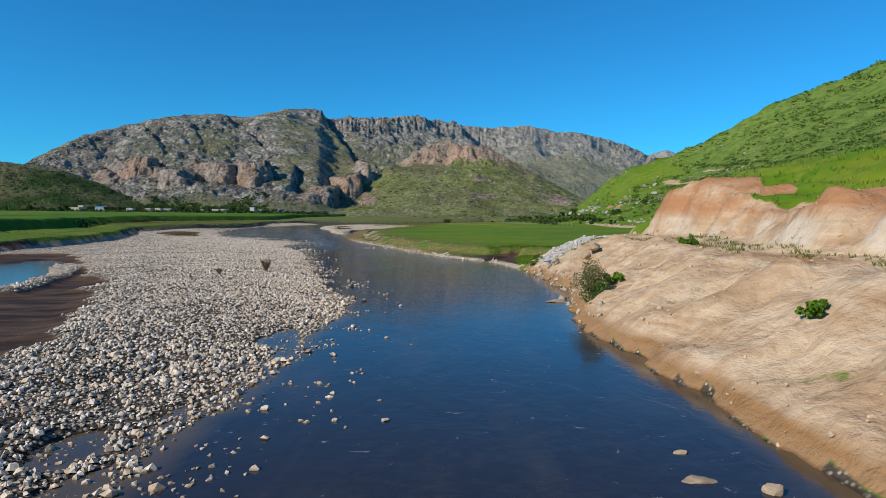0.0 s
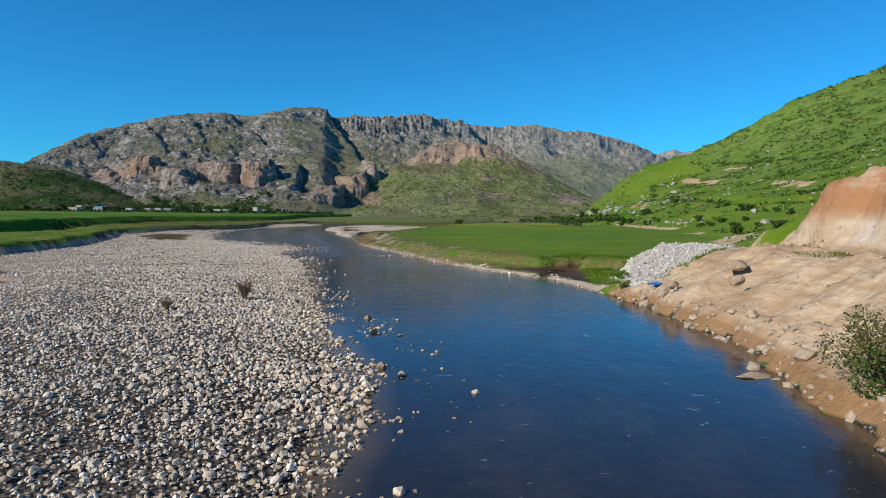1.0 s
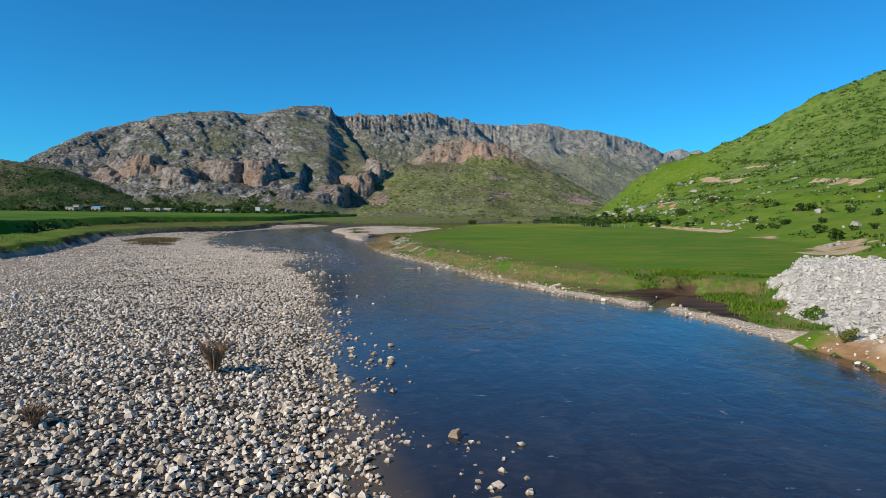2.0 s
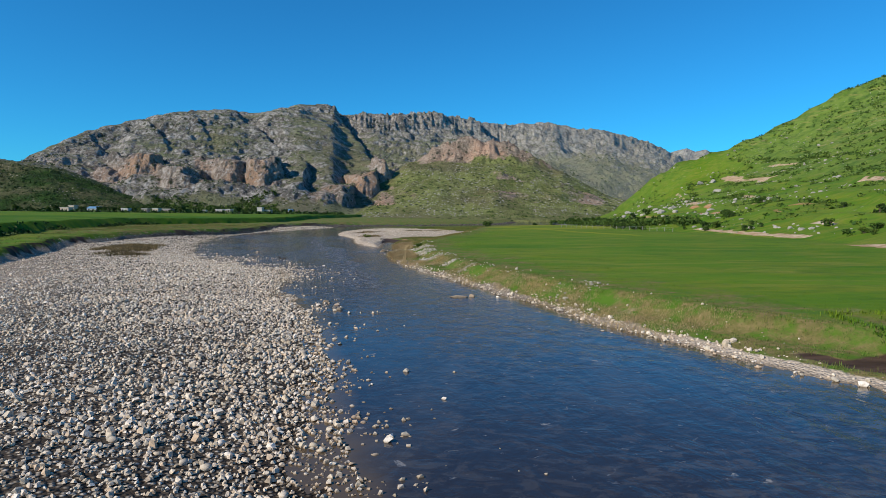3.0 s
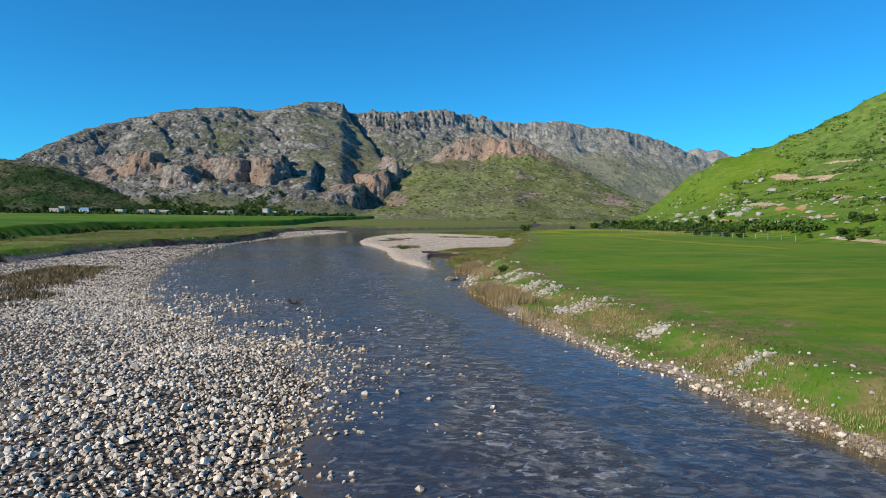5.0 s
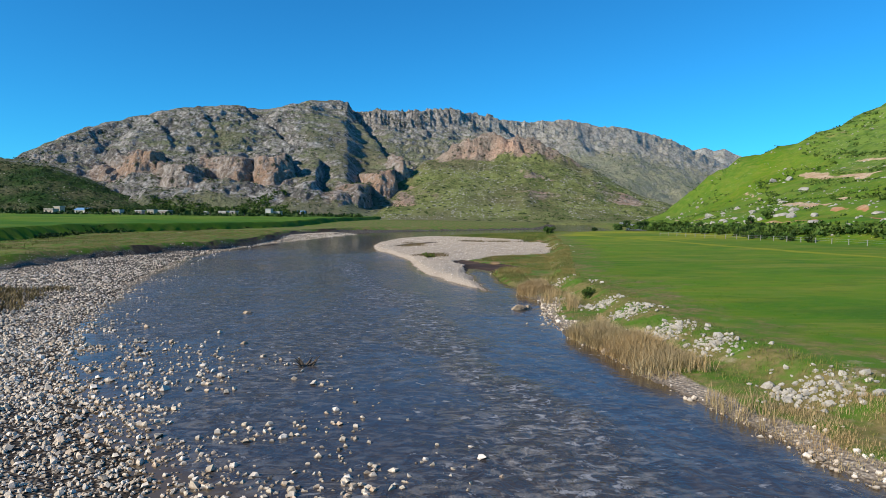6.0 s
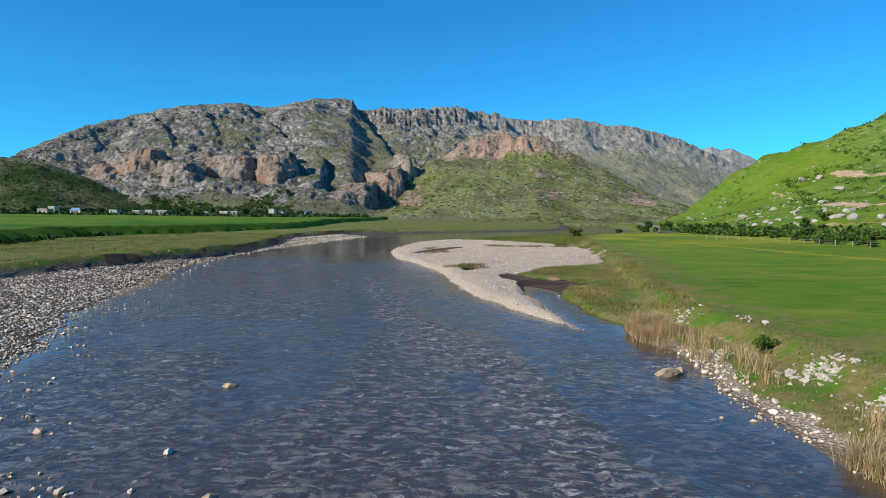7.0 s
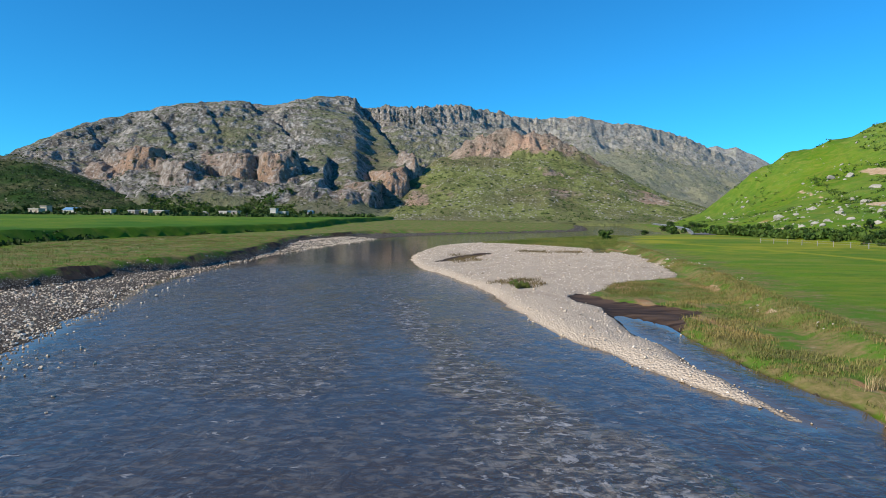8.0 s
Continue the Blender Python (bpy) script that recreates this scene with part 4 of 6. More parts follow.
def turned(n):
    """Random turns, mostly about the upright."""
    a, b, c = rng.uniform(0, 2 * math.pi, n), rng.normal(0, 0.35, n), rng.normal(0, 0.35, n)
    ca, sa, cb, sb, cc, sc = np.cos(a), np.sin(a), np.cos(b), np.sin(b), np.cos(c), np.sin(c)
    o, i = np.zeros(n), np.ones(n)
    za = np.stack([ca, -sa, o, sa, ca, o, o, o, i], -1).reshape(n, 3, 3)
    xb = np.stack([i, o, o, o, cb, -sb, o, sb, cb], -1).reshape(n, 3, 3)
    yc = np.stack([cc, o, sc, o, i, o, -sc, o, cc], -1).reshape(n, 3, 3)
    return za @ xb @ yc


# a chipped cobble: six corners below, three above
CHIP_V = np.array([(math.cos(k * math.pi / 3), math.sin(k * math.pi / 3), -0.35) for k in range(6)] + [(0.62 * math.cos((2 * k + 0.5) * math.pi / 3), 0.62 * math.sin((2 * k + 0.5) * math.pi / 3), 0.85) for k in range(3)])
CHIP_F = np.array([t for k in range(3) for t in ((2 * k, 2 * k + 1, 6 + k), (2 * k + 1, (2 * k + 2) % 6, 6 + k), ((2 * k + 2) % 6, 6 + (k + 1) % 3, 6 + k))] + [(6, 7, 8), (0, 2, 1), (0, 3, 2), (0, 4, 3), (0, 5, 4)])


def heap(place, size, flat=(0.45, 0.8), chips=False):
    """Many small stones as one mesh: places and widths in, vertices and faces out."""
    n = len(place)
    if chips:
        dims = np.stack([np.ones(n), rng.uniform(0.6, 0.95, n), rng.uniform(*flat, n)], -1) * size[:, None] * 0.5
        v = CHIP_V[None] * (1 + rng.uniform(-0.32, 0.3, (n, 9, 3))) * dims[:, None]
        v = np.einsum("nij,nkj->nki", turned(n), v) + place[:, None]
        return v.reshape(-1, 3), (CHIP_F[None] + (np.arange(n) * 9)[:, None, None]).reshape(-1, 3)
    dims = np.stack([np.ones(n), rng.uniform(0.6, 0.95, n), rng.uniform(*flat, n)], -1) * size[:, None] * 0.5
    v = ICO_V[None] * (1 + rng.uniform(-0.24, 0.2, (n, 12, 1))) * dims[:, None]
    v = np.einsum("nij,nkj->nki", turned(n), v) + place[:, None]
    f = ICO_F[None] + (np.arange(n) * 12)[:, None, None]
    return v.reshape(-1, 3), f.reshape(-1, 3)


def boulder_mesh(name, seed, dims, material, angular=0.25):
    """One worn rock, with facets and pits."""
    r = np.random.default_rng(seed)
    v = BALL_V.copy()
    for _ in range(16):
        d = r.normal(0, 1, 3)
        d /= np.linalg.norm(d)
        h = r.uniform(0.5, 0.85)
        over = np.clip(v @ d - h, 0, None)
        v -= over[:, None] * d * (0.85 if angular > 0.2 else 0.55)
    v *= (1 + 0.16 * fbm(v[:, 0] * 2.4 + seed, v[:, 1] * 2.4 + v[:, 2] * 1.7, 4, seed))[:, None]
    v *= np.array(dims) * 0.5
    return mesh_of(name, v, BALL_F, material, shade=False)


def pick(n, x0, x1, y0, y1):
    return rng.uniform(x0, x1, n), rng.uniform(y0, y1, n)


def path_x(Y):
    return np.interp(Y, [p[1][1] for p in PATH], [p[1][0] for p in PATH])


# ---- the western gravel bar: loose cobbles ----
BX, BY = pick(1250000, -82, 2, 8, 335)
keep = (BX < at_y(WESTS, BY) + np.interp(BY, [104, 114, 136, 146], [5, 14, 14, 5]))
BX, BY = BX[keep], BY[keep]
away = np.abs(BX - at_y(WESTS, BY))
dens = np.interp(away, [0, 9, 16, 28, 60], [1, 0.95, 0.6, 0.2, 0.05]) * np.interp(BY, [0, 105, 140, 156, 200, 335], [1, 0.8, 0.7, 0.3, 0.12, 0.08])
keep = rng.uniform(0, 1, len(BX)) < dens
BX, BY = BX[keep], BY[keep]
BZ, cov, BW = ground(BX, BY)
spread = np.interp(BY, [0, 20, 30, 60, 100, 115, 135, 150, 240], [1.3, 1.2, 1.0, 1.0, 1.0, 3.0, 3.2, 1.5, 0.8])
patchy = vnoise(BX / 1.7, BY / 1.7, 131)
chance = np.where(BW > 0, 1, np.interp(BY, [0, 105, 116, 140, 150], [0.6, 0.6, 1.0, 1.0, 0.6]) * np.exp(BW / spread) * smooth(0.35 - 0.1 * (np.abs(BY - 124) < 16), 0.75 - 0.1 * (np.abs(BY - 124) < 16), patchy))
chance = chance * (cov["west"] > 0.5) * (cov["wet"] < 0.45) * (cov["stony"] > 0.35) * np.where(BW > 6, 0.9, 1)
chance = chance * np.where((BW > 0) & (BZ < -0.04), 0.5, 1)
keep = rng.uniform(0, 1, len(BX)) < chance
BX, BY, BZ, BW = BX[keep], BY[keep], BZ[keep], BW[keep]
size = np.clip(rng.lognormal(math.log(0.112), 0.36, len(BX)), 0.06, 0.30)
size *= np.where(BW < 0, 1.25, 1.0) * np.interp(BY, [0, 120, 240, 330], [1, 1.1, 1.35, 2.0]) * (0.85 + 0.4 * vnoise(BX / 5, BY / 5, 133))
top = np.maximum(BZ, np.where(BW < 0, -0.045, -0.05))
v, f = heap(np.stack([BX, BY, top + size * 0.16], -1), size, (0.5, 0.85), True)
gravel = tagged(new("gravel_bar", mesh_of("gravel_bar", v, f, STONES_MAT, shade=False)), "bar of pale grey and tan river cobbles, wet at its edge", "gravel", kind="stuff")

# its largest stones, one by one
small = []
for k in range(6):
    _b = bmesh.new()
    bmesh.ops.create_icosphere(_b, subdivisions=2, radius=0.5)
    for q in _b.verts:
        q.co *= 1 + 0.22 * noise.noise(q.co * 3.1 + Vector((k * 3.7, 1, 2)))
        q.co.y *= 0.8
        q.co.z *= 0.6
    _m = bpy.data.meshes.new("stone")
    _b.to_mesh(_m)
    _b.free()
    _m.materials.append(STONE_MAT)
    _m.polygons.foreach_set("use_smooth", np.full(len(_m.polygons), True))
    small.append(_m)
SY = rng.uniform(14, 112, 900)
SX = at_y(WESTS, SY) - rng.exponential(4.5, 900) + 0.8
SZ, cov, _ = ground(SX, SY)
keep = (cov["west"] > 0.5) & (cov["wet"] < 0.4) & (SX > -32)
for k, (x, y, z) in enumerate(np.stack([SX, SY, SZ], -1)[keep][:290]):
    s = rng.uniform(0.18, 0.30)
    ob = part_mesh("stone", small[k % 6], gravel)
    ob.matrix_basis = Matrix.LocRotScale((x, y, max(z, -0.08) + 0.16 * s), Euler((rng.normal(0, 0.2), rng.normal(0, 0.2), rng.uniform(0, 6.28))), Vector((s, s * rng.uniform(0.8, 1.1), s * rng.uniform(0.8, 1.2))))

# ---- gravel of the island bar and stony foot of the eastern bank ----
BX, BY = pick(19000, -50, 2, 160, 305)
BZ, cov, BW = ground(BX, BY)
keep = (cov["west"] < 0.5) & (cov["stony"] > 0.5) & (cov["wet"] < 0.4) & (BW > -0.5)
BX, BY, BZ = BX[keep], BY[keep], BZ[keep]
size = np.clip(rng.lognormal(math.log(0.10), 0.4, len(BX)), 0.06, 0.3) * np.interp(BY, [160, 300], [1, 1.6])
v, f = heap(np.stack([BX, BY, BZ + size * 0.15], -1), size, chips=True)
tagged(new("island_gravel", mesh_of("island_gravel", v, f, STONES_MAT)), "pale cobbles on a low gravel island", "gravel", kind="stuff")

BX, BY = pick(110000, -26, 12, 54, 168)
keep = np.abs(BX - at_y(EASTS, BY)) < 5
BX, BY = BX[keep], BY[keep]
BZ, cov, BW = ground(BX, BY)
keep = (cov["west"] < 0.5) & (rng.uniform(0, 1, len(BX)) < np.where(BW < 0, 0.5 * np.exp(BW / 0.5), np.where(BW < 1.6, 0.8 - 0.35 * BW, 0.015))) & (BW > -1.5)
keep &= (BY < 158) & ~((BY > 56) & (BY < 77) & (rng.uniform(0, 1, len(BX)) < 0.7))
keep &= ~((BY > 126) & (BY < 144) & (rng.uniform(0, 1, len(BX)) < 0.85))
BX, BY, BZ = BX[keep], BY[keep], BZ[keep]
size = np.clip(rng.lognormal(math.log(0.115), 0.45, len(BX)), 0.07, 0.4)
PALE = plain_material("limestone", (0.46, 0.375, 0.275), 0.9, 0, 4.0, 0.45)
v, f = heap(np.stack([BX, BY, np.maximum(BZ, -0.08) + size * 0.15], -1), size, (0.5, 0.9))
tagged(new("bank_stones", mesh_of("bank_stones", v, f, STONES_MAT, shade=False)), "broken tan stones along the foot of the field bank", "gravel", kind="stuff")

# ---- white scree and limestone blocks ----
WHITE = plain_material("white_limestone", (0.58, 0.55, 0.49), 0.9, 0, 2.5, 0.4)
BX, BY = pick(24000, 5, 27, 51, 81)
BZ, cov, BW = ground(BX, BY)
keep = (cov["scree"] > 0.35) & (BW > 0.3)
BX, BY, BZ = BX[keep], BY[keep], BZ[keep]
size = np.clip(rng.lognormal(math.log(0.10), 0.55, len(BX)), 0.05, 0.5)
v, f = heap(np.stack([BX, BY, BZ + size * 0.12], -1), size, (0.5, 0.9), True)
tagged(new("scree", mesh_of("scree", v, f, WHITE, shade=False)), "fan of broken white limestone below the cut bank", "scree", kind="stuff")
FIELD_STONE = plain_material("field_stone", (0.50, 0.46, 0.38), 0.9, 0, 2.5, 0.5)
# field stones thrown on the edge of the field
BX, BY = pick(9000, -20, 12, 84, 240)
BZ, cov, BW = ground(BX, BY)
fe = BX - at_y(FIELD_EDGE, BY)
spot = vnoise(BX / 3.0, BY / 5.0, 137)
keep = (fe > -0.6) & (fe < 3.4) & (spot > np.interp(BY, [84, 100, 118, 150, 172, 240], [0.85, 0.8, 0.74, 0.74, 0.72, 0.78])) & (cov["west"] < 0.5)
CX, CY = (np.concatenate([rng.normal(c[k], s, n) for *c, s, n in ((-16.8, 151, 0.7, 170), (-16.2, 146, 0.8, 220), (-15.5, 140, 0.7, 200), (-15, 135.8, 0.7, 180), (-17.7, 165.7, 0.8, 60), (-19.3, 156, 0.7, 50),
                                                                   (-14.2, 129, 0.8, 200), (-12.0, 120, 0.6, 90), (-10.6, 113, 0.6, 70))]) for k in (0, 1))
BX, BY = np.concatenate([BX[keep], CX]), np.concatenate([BY[keep], CY])
BZ = mesh_z(BX, BY)
size = np.clip(rng.lognormal(math.log(0.18), 0.45, len(BX)), 0.08, 0.6)
v, f = heap(np.stack([BX, BY, BZ + size * 0.1], -1), size, (0.4, 0.7))
tagged(new("field_stones", mesh_of("field_stones", v, f, FIELD_STONE, shade=False)), "white field stones cleared to the edge of the green field", "stones", kind="stuff")
# debris at the foot of the cut bank
BX, BY = pick(6000, 5, 26, 6, 62)
BZ, cov, BW = ground(BX, BY)
keep = (cov["bare"] > 0.4) & (rng.uniform(0, 1, len(BX)) < np.where(BW < 2.5, 0.3, np.where((BW > 7.2) & (BW < 10.5), 0.3, 0.15)))
BX, BY, BZ = BX[keep], BY[keep], BZ[keep]
size = np.clip(rng.lognormal(math.log(0.10), 0.5, len(BX)), 0.05, 0.45)
EARTH = plain_material("earth_clods", (0.55, 0.42, 0.28), 0.95, 0, 3.0, 0.4)
v, f = heap(np.stack([BX, BY, BZ + size * 0.1], -1), size, (0.5, 0.9))
tagged(new("fallen_clods", mesh_of("fallen_clods", v, f, EARTH, shade=False)), "fallen tan clods and stones on the eroded bank", "rubble", kind="stuff")

# blocks along the waterline of the cut bank
BX, BY = pick(2000, 3, 14, 26, 55)
BZ, cov, BW = ground(BX, BY)
keep = (BW > -0.4) & (BW < 1.3) & (cov["west"] < 0.5) & (rng.uniform(0, 1, len(BX)) < np.interp(BY, [26, 36, 48, 64], [0.15, 0.6, 0.9, 0.5]))
BX, BY, BZ = BX[keep], BY[keep], BZ[keep]
size = np.clip(rng.lognormal(math.log(0.24), 0.5, len(BX)), 0.10, 0.8)
v, f = heap(np.stack([BX, BY, BZ + size * 0.12], -1), size, (0.5, 0.9))
tagged(new("foot_rocks", mesh_of("foot_rocks", v, f, PALE, shade=False)), "pale broken blocks along the foot of the cut bank", "rocks", kind="stuff")

# ---- boulders in and by the water ----
TAN = plain_material("tan_boulder", (0.40, 0.31, 0.21), 0.85, 0, 3.0, 0.5)
for k, (x, y, z, dims, turn, label) in enumerate([
        (-22.5, 152.9, 0.08, (1.5, 1.1, 0.75), 20, "tan boulder splitting the current near the reeds"),
        (-21.7, 153.3, 0.05, (0.9, 0.7, 0.5), 70, "tan boulder beside a larger one in the current"),
        (-19.3, 137.9, 0.12, (1.2, 0.9, 0.6), 40, "pale flat boulder at the reed bank"),
        (-11.3, 97.0, 0.02, (1.9, 0.55, 0.34), 8, "long pale slab lying in the shallows"),
        (-10.4, 97.4, 0.06, (0.7, 0.6, 0.42), 30, "pale rounded stone at the end of a slab"),
        (-7.6, 48.1, 0.06, (0.45, 0.38, 0.34), 10, "white stone alone in the river"),
        (-6.9, 44.3, 0.06, (0.5, 0.36, 0.34), 60, "tan stone alone in the river"),
        (-5.9, 37.6, 0.06, (0.52, 0.42, 0.36), 100, "tan stone standing in dark water"),
        (-9.9, 55.9, 0.06, (0.42, 0.34, 0.3), 140, "pale stone standing in dark water"),
        (-20.3, 93.7, 0.08, (0.8, 0.6, 0.45), 20, "large pale stone off the gravel bar"),
        (-41.8, 150.0, 0.02, (0.9, 0.5, 0.34), 15, "tan stone barely above the river"),
        (-38.5, 139.5, 0.02, (0.5, 0.4, 0.3), 15, "small tan stone in rippled water"),
        (4.4, 10.4, 0.0, (1.0, 0.4, 0.2), 5, "yellowish flat stone awash below the bank"),
        (4.7, 11.9, 0.0, (0.45, 0.3, 0.18), 25, "small yellowish stone awash below the bank"),
        (5.7, 9.9, 0.0, (0.5, 0.45, 0.4), 25, "brown boulder at the foot of the cut bank"),
        (6.6, 36.5, 0.04, (1.5, 0.6, 0.3), 12, "white slab lying at the waterline"),
        (12.2, 49.5, 1.0, (1.5, 1.1, 0.9), 35, "rounded tan block at the foot of the bank"),
        (9.4, 51.5, 0.4, (1.0, 0.8, 0.6), 75, "tan block fallen from the cut bank"),
        (10.9, 47.0, 1.1, (1.0, 0.7, 0.6), 115, "tan block stuck in the bank")]):
    ob = tagged(new("boulder", boulder_mesh("boulder", 60 + k, dims, TAN)), label, "boulder", "boulders along the river")
    gz1 = float(mesh_z(x, y))
    ob.matrix_basis = pose(x, y, max(gz1, 0) + z * 0.6, 0, 0, turn)


# ---- plants ----
def blades(place, height, lean, width, per, seed):
    """Grass blades: each a bent strip of two quads, in one mesh."""
    r = np.random.default_rng(seed)
    n = len(place) * per
    p = np.repeat(place, per, 0) + np.concatenate([r.normal(0, 1, (n, 2)) * np.repeat(lean, per)[:, None] * 0.35, np.zeros((n, 1))], 1)
    h = np.repeat(height, per) * r.uniform(0.55, 1.1, n)
    a = r.uniform(0, 2 * math.pi, n)
    side = np.stack([np.cos(a), np.sin(a), 0 * a], -1) * (width * r.uniform(0.6, 1.3, n))[:, None]
    bend = np.stack([-np.sin(a), np.cos(a), 0 * a], -1) * (h * r.uniform(0.2, 1.1, n))[:, None]
    up = np.stack([0 * h, 0 * h, h], -1)
    v = np.stack([p - side, p + side, p + up * 0.6 + bend * 0.35 + side * 0.7, p + up * 0.6 + bend * 0.35 - side * 0.7, p + up * 0.95 + bend], 1)
    i = (np.arange(n) * 5)[:, None]
    return v.reshape(-1, 3), np.concatenate([i + np.array([[0, 1, 2]]), i + np.array([[0, 2, 3]]), i + np.array([[3, 2, 4]])])


GRASS = leaf_material("grass_blades", (0.055, 0.145, 0.006), (0.105, 0.19, 0.010))
STRAW = leaf_material("dry_reed", (0.46, 0.365, 0.20), (0.33, 0.26, 0.12))
WEED = leaf_material("bank_weeds", (0.085, 0.16, 0.02), (0.17, 0.18, 0.05))
ROUGH = leaf_material("rough_grass", (0.11, 0.135, 0.028), (0.175, 0.17, 0.045))
LEAF = leaf_material("shrub_leaves", (0.035, 0.085, 0.012), (0.075, 0.13, 0.02))
INLET = leaf_material("inlet_weed", (0.12, 0.15, 0.03), (0.25, 0.21, 0.08))
OLIVE = leaf_material("olive_leaves", (0.10, 0.11, 0.035), (0.16, 0.15, 0.055))
TREE = leaf_material("tree_leaves", (0.022, 0.06, 0.012), (0.05, 0.095, 0.02))
TWIG = plain_material("twigs", (0.30, 0.20, 0.12), 0.9, 0, 8.0, 0.4)
BARK = plain_material("bark", (0.13, 0.10, 0.075), 0.9, 0, 6.0, 0.5)


def meadow(name, n, box, test, height, width, per, material, label, category, seed, lean=0.25):
    X, Y = pick(n, *box)
    Z, cv, W = ground(X, Y)
    k = test(X, Y, Z, cv, W)
    P = np.stack([X, Y, Z - 0.02], -1)[k]
    h = height * (0.6 + 0.8 * vnoise(P[:, 0] / 3, P[:, 1] / 3, seed))
    v, f = blades(P, h, np.full(len(P), lean), width, per, seed)
    return tagged(new(name, mesh_of(name, v, f, material)), label, category, kind="stuff")


def fe_of(X, Y):
    return X - at_y(FIELD_EDGE, Y)


meadow("field_grass", 62000, (-22, 34, 74, 235),
       lambda X, Y, Z, c, W: (c["west"] < 0.5) & (fe_of(X, Y) > 0.6) & (W > 1.5) & (c["bare"] < 0.3) & (c["scree"] < 0.3) & (rng.uniform(0, 1, len(X)) < np.interp(fe_of(X, Y), [0, 5, 14], [1, 0.5, 0.0])),
       0.09, 0.012, 5, GRASS, "short bright green grass of the river field", "grass", 151, 0.5)
meadow("bank_weeds", 60000, (-26, 16, 70, 300),
       lambda X, Y, Z, c, W: (c["west"] < 0.5) & ((Y < 165) | (vnoise(X / 2.2, Y / 2.2, 141) > 0.48)) & (fe_of(X, Y) < 2.4) & (W > 0.9) & (c["stony"] < 0.5) & (c["wet"] < 0.5) & (c["bare"] < 0.4) & (c["scree"] < 0.4),
       0.16, 0.010, 9, WEED, "olive and yellow weeds on the river bank", "weeds", 153, 0.8)
meadow("dry_straw", 30000, (-18, 4, 82, 128),
       lambda X, Y, Z, c, W: (c["west"] < 0.5) & (fe_of(X, Y) < 1.2) & (W > 0.3) & (vnoise(X / 1.8, Y / 2.6, 143) > 0.42),
       0.17, 0.007, 10, STRAW, "low straw-coloured dead grass on the river bank", "dead grass", 158, 0.7)
meadow("dry_reeds", 52000, (-24, 2, 126, 168),
       lambda X, Y, Z, c, W: (c["west"] < 0.5) & (fe_of(X, Y) < 0.3) & (W > 0.25) & (W < 2.6) & (rng.uniform(0, 1, len(X)) < np.interp(Y, [124, 132, 137, 147, 149, 160, 161, 166, 168], [0.05, 0.15, 1, 1, 0.1, 0.1, 1, 1, 0.1]) * smooth(0.30, 0.5, vnoise(X / 2.2, Y / 3.2, 145))),
       0.85, 0.011, 13, STRAW, "dry straw-coloured reeds standing at the waterline", "reeds", 155, 0.35)
meadow("inlet_weeds", 42000, (-26, 4, 166, 300),
       lambda X, Y, Z, c, W: (c["west"] < 0.5) & (vnoise(X / 2.4, Y / 4.0, 147) > 0.45) & (fe_of(X, Y) < 2.5) & (W > 0.3) & (c["stony"] < 0.5) & (c["wet"] < 0.5),
       0.26, 0.016, 7, INLET, "tall olive and straw weeds beside the still inlet", "weeds", 160, 0.5)
meadow("marsh_reeds", 22000, (-45, 20, 285, 365),
       lambda X, Y, Z, c, W: (c["west"] < 0.5) & (W > 1.0) & (fe_of(X, Y) < 1) & (c["stony"] < 0.5),
       0.55, 0.035, 4, WEED, "brown and green reeds on the marsh behind the island", "reeds", 157, 0.5)
meadow("west_bank_grass", 26000, (-112, -50, 40, 300),
       lambda X, Y, Z, c, W: (c["west"] > 0.5) & (at_y(BANK_WEST, Y) - X > 0.6) & (X - at_y(FIELD_STEP, Y) > 0.5) & (rng.uniform(0, 1, len(X)) < 0.25 + 0.6 * smooth(160, 200, Y)),
       0.28, 0.018, 7, ROUGH, "rough olive grass on top of the western bank", "grass", 159, 1.5)
meadow("brook_weeds", 5200, (6, 17, 57, 82),
       lambda X, Y, Z, c, W: (c["west"] < 0.5) & (c["scree"] < 0.35) & (c["wet"] < 0.4) & (W > 1.8) & (vnoise(X / 1.4, Y / 1.8, 149) > 0.36) & (fe_of(X, Y) < 9),
       0.22, 0.022, 8, GRASS, "bright green weeds between the brook and the scree", "weeds", 163, 0.6)
meadow("ledge_grass", 3600, (11, 22, 14, 56),
       lambda X, Y, Z, c, W: (c["west"] < 0.5) & (W > 7.4) & (W < 10.4) & (vnoise(X / 1.2, Y / 2.4, 146) > 0.62),
       0.22, 0.03, 5, WEED, "olive grass along the ledge of the cut bank", "grass", 165, 0.5)
meadow("cliff_top_grass", 6000, (14, 60, 6, 66),
       lambda X, Y, Z, c, W: (c["west"] < 0.5) & (c["bare"] < 0.4) & (W > 12),
       0.3, 0.03, 3, GRASS, "green grass above the cut bank", "grass", 161, 0.5)


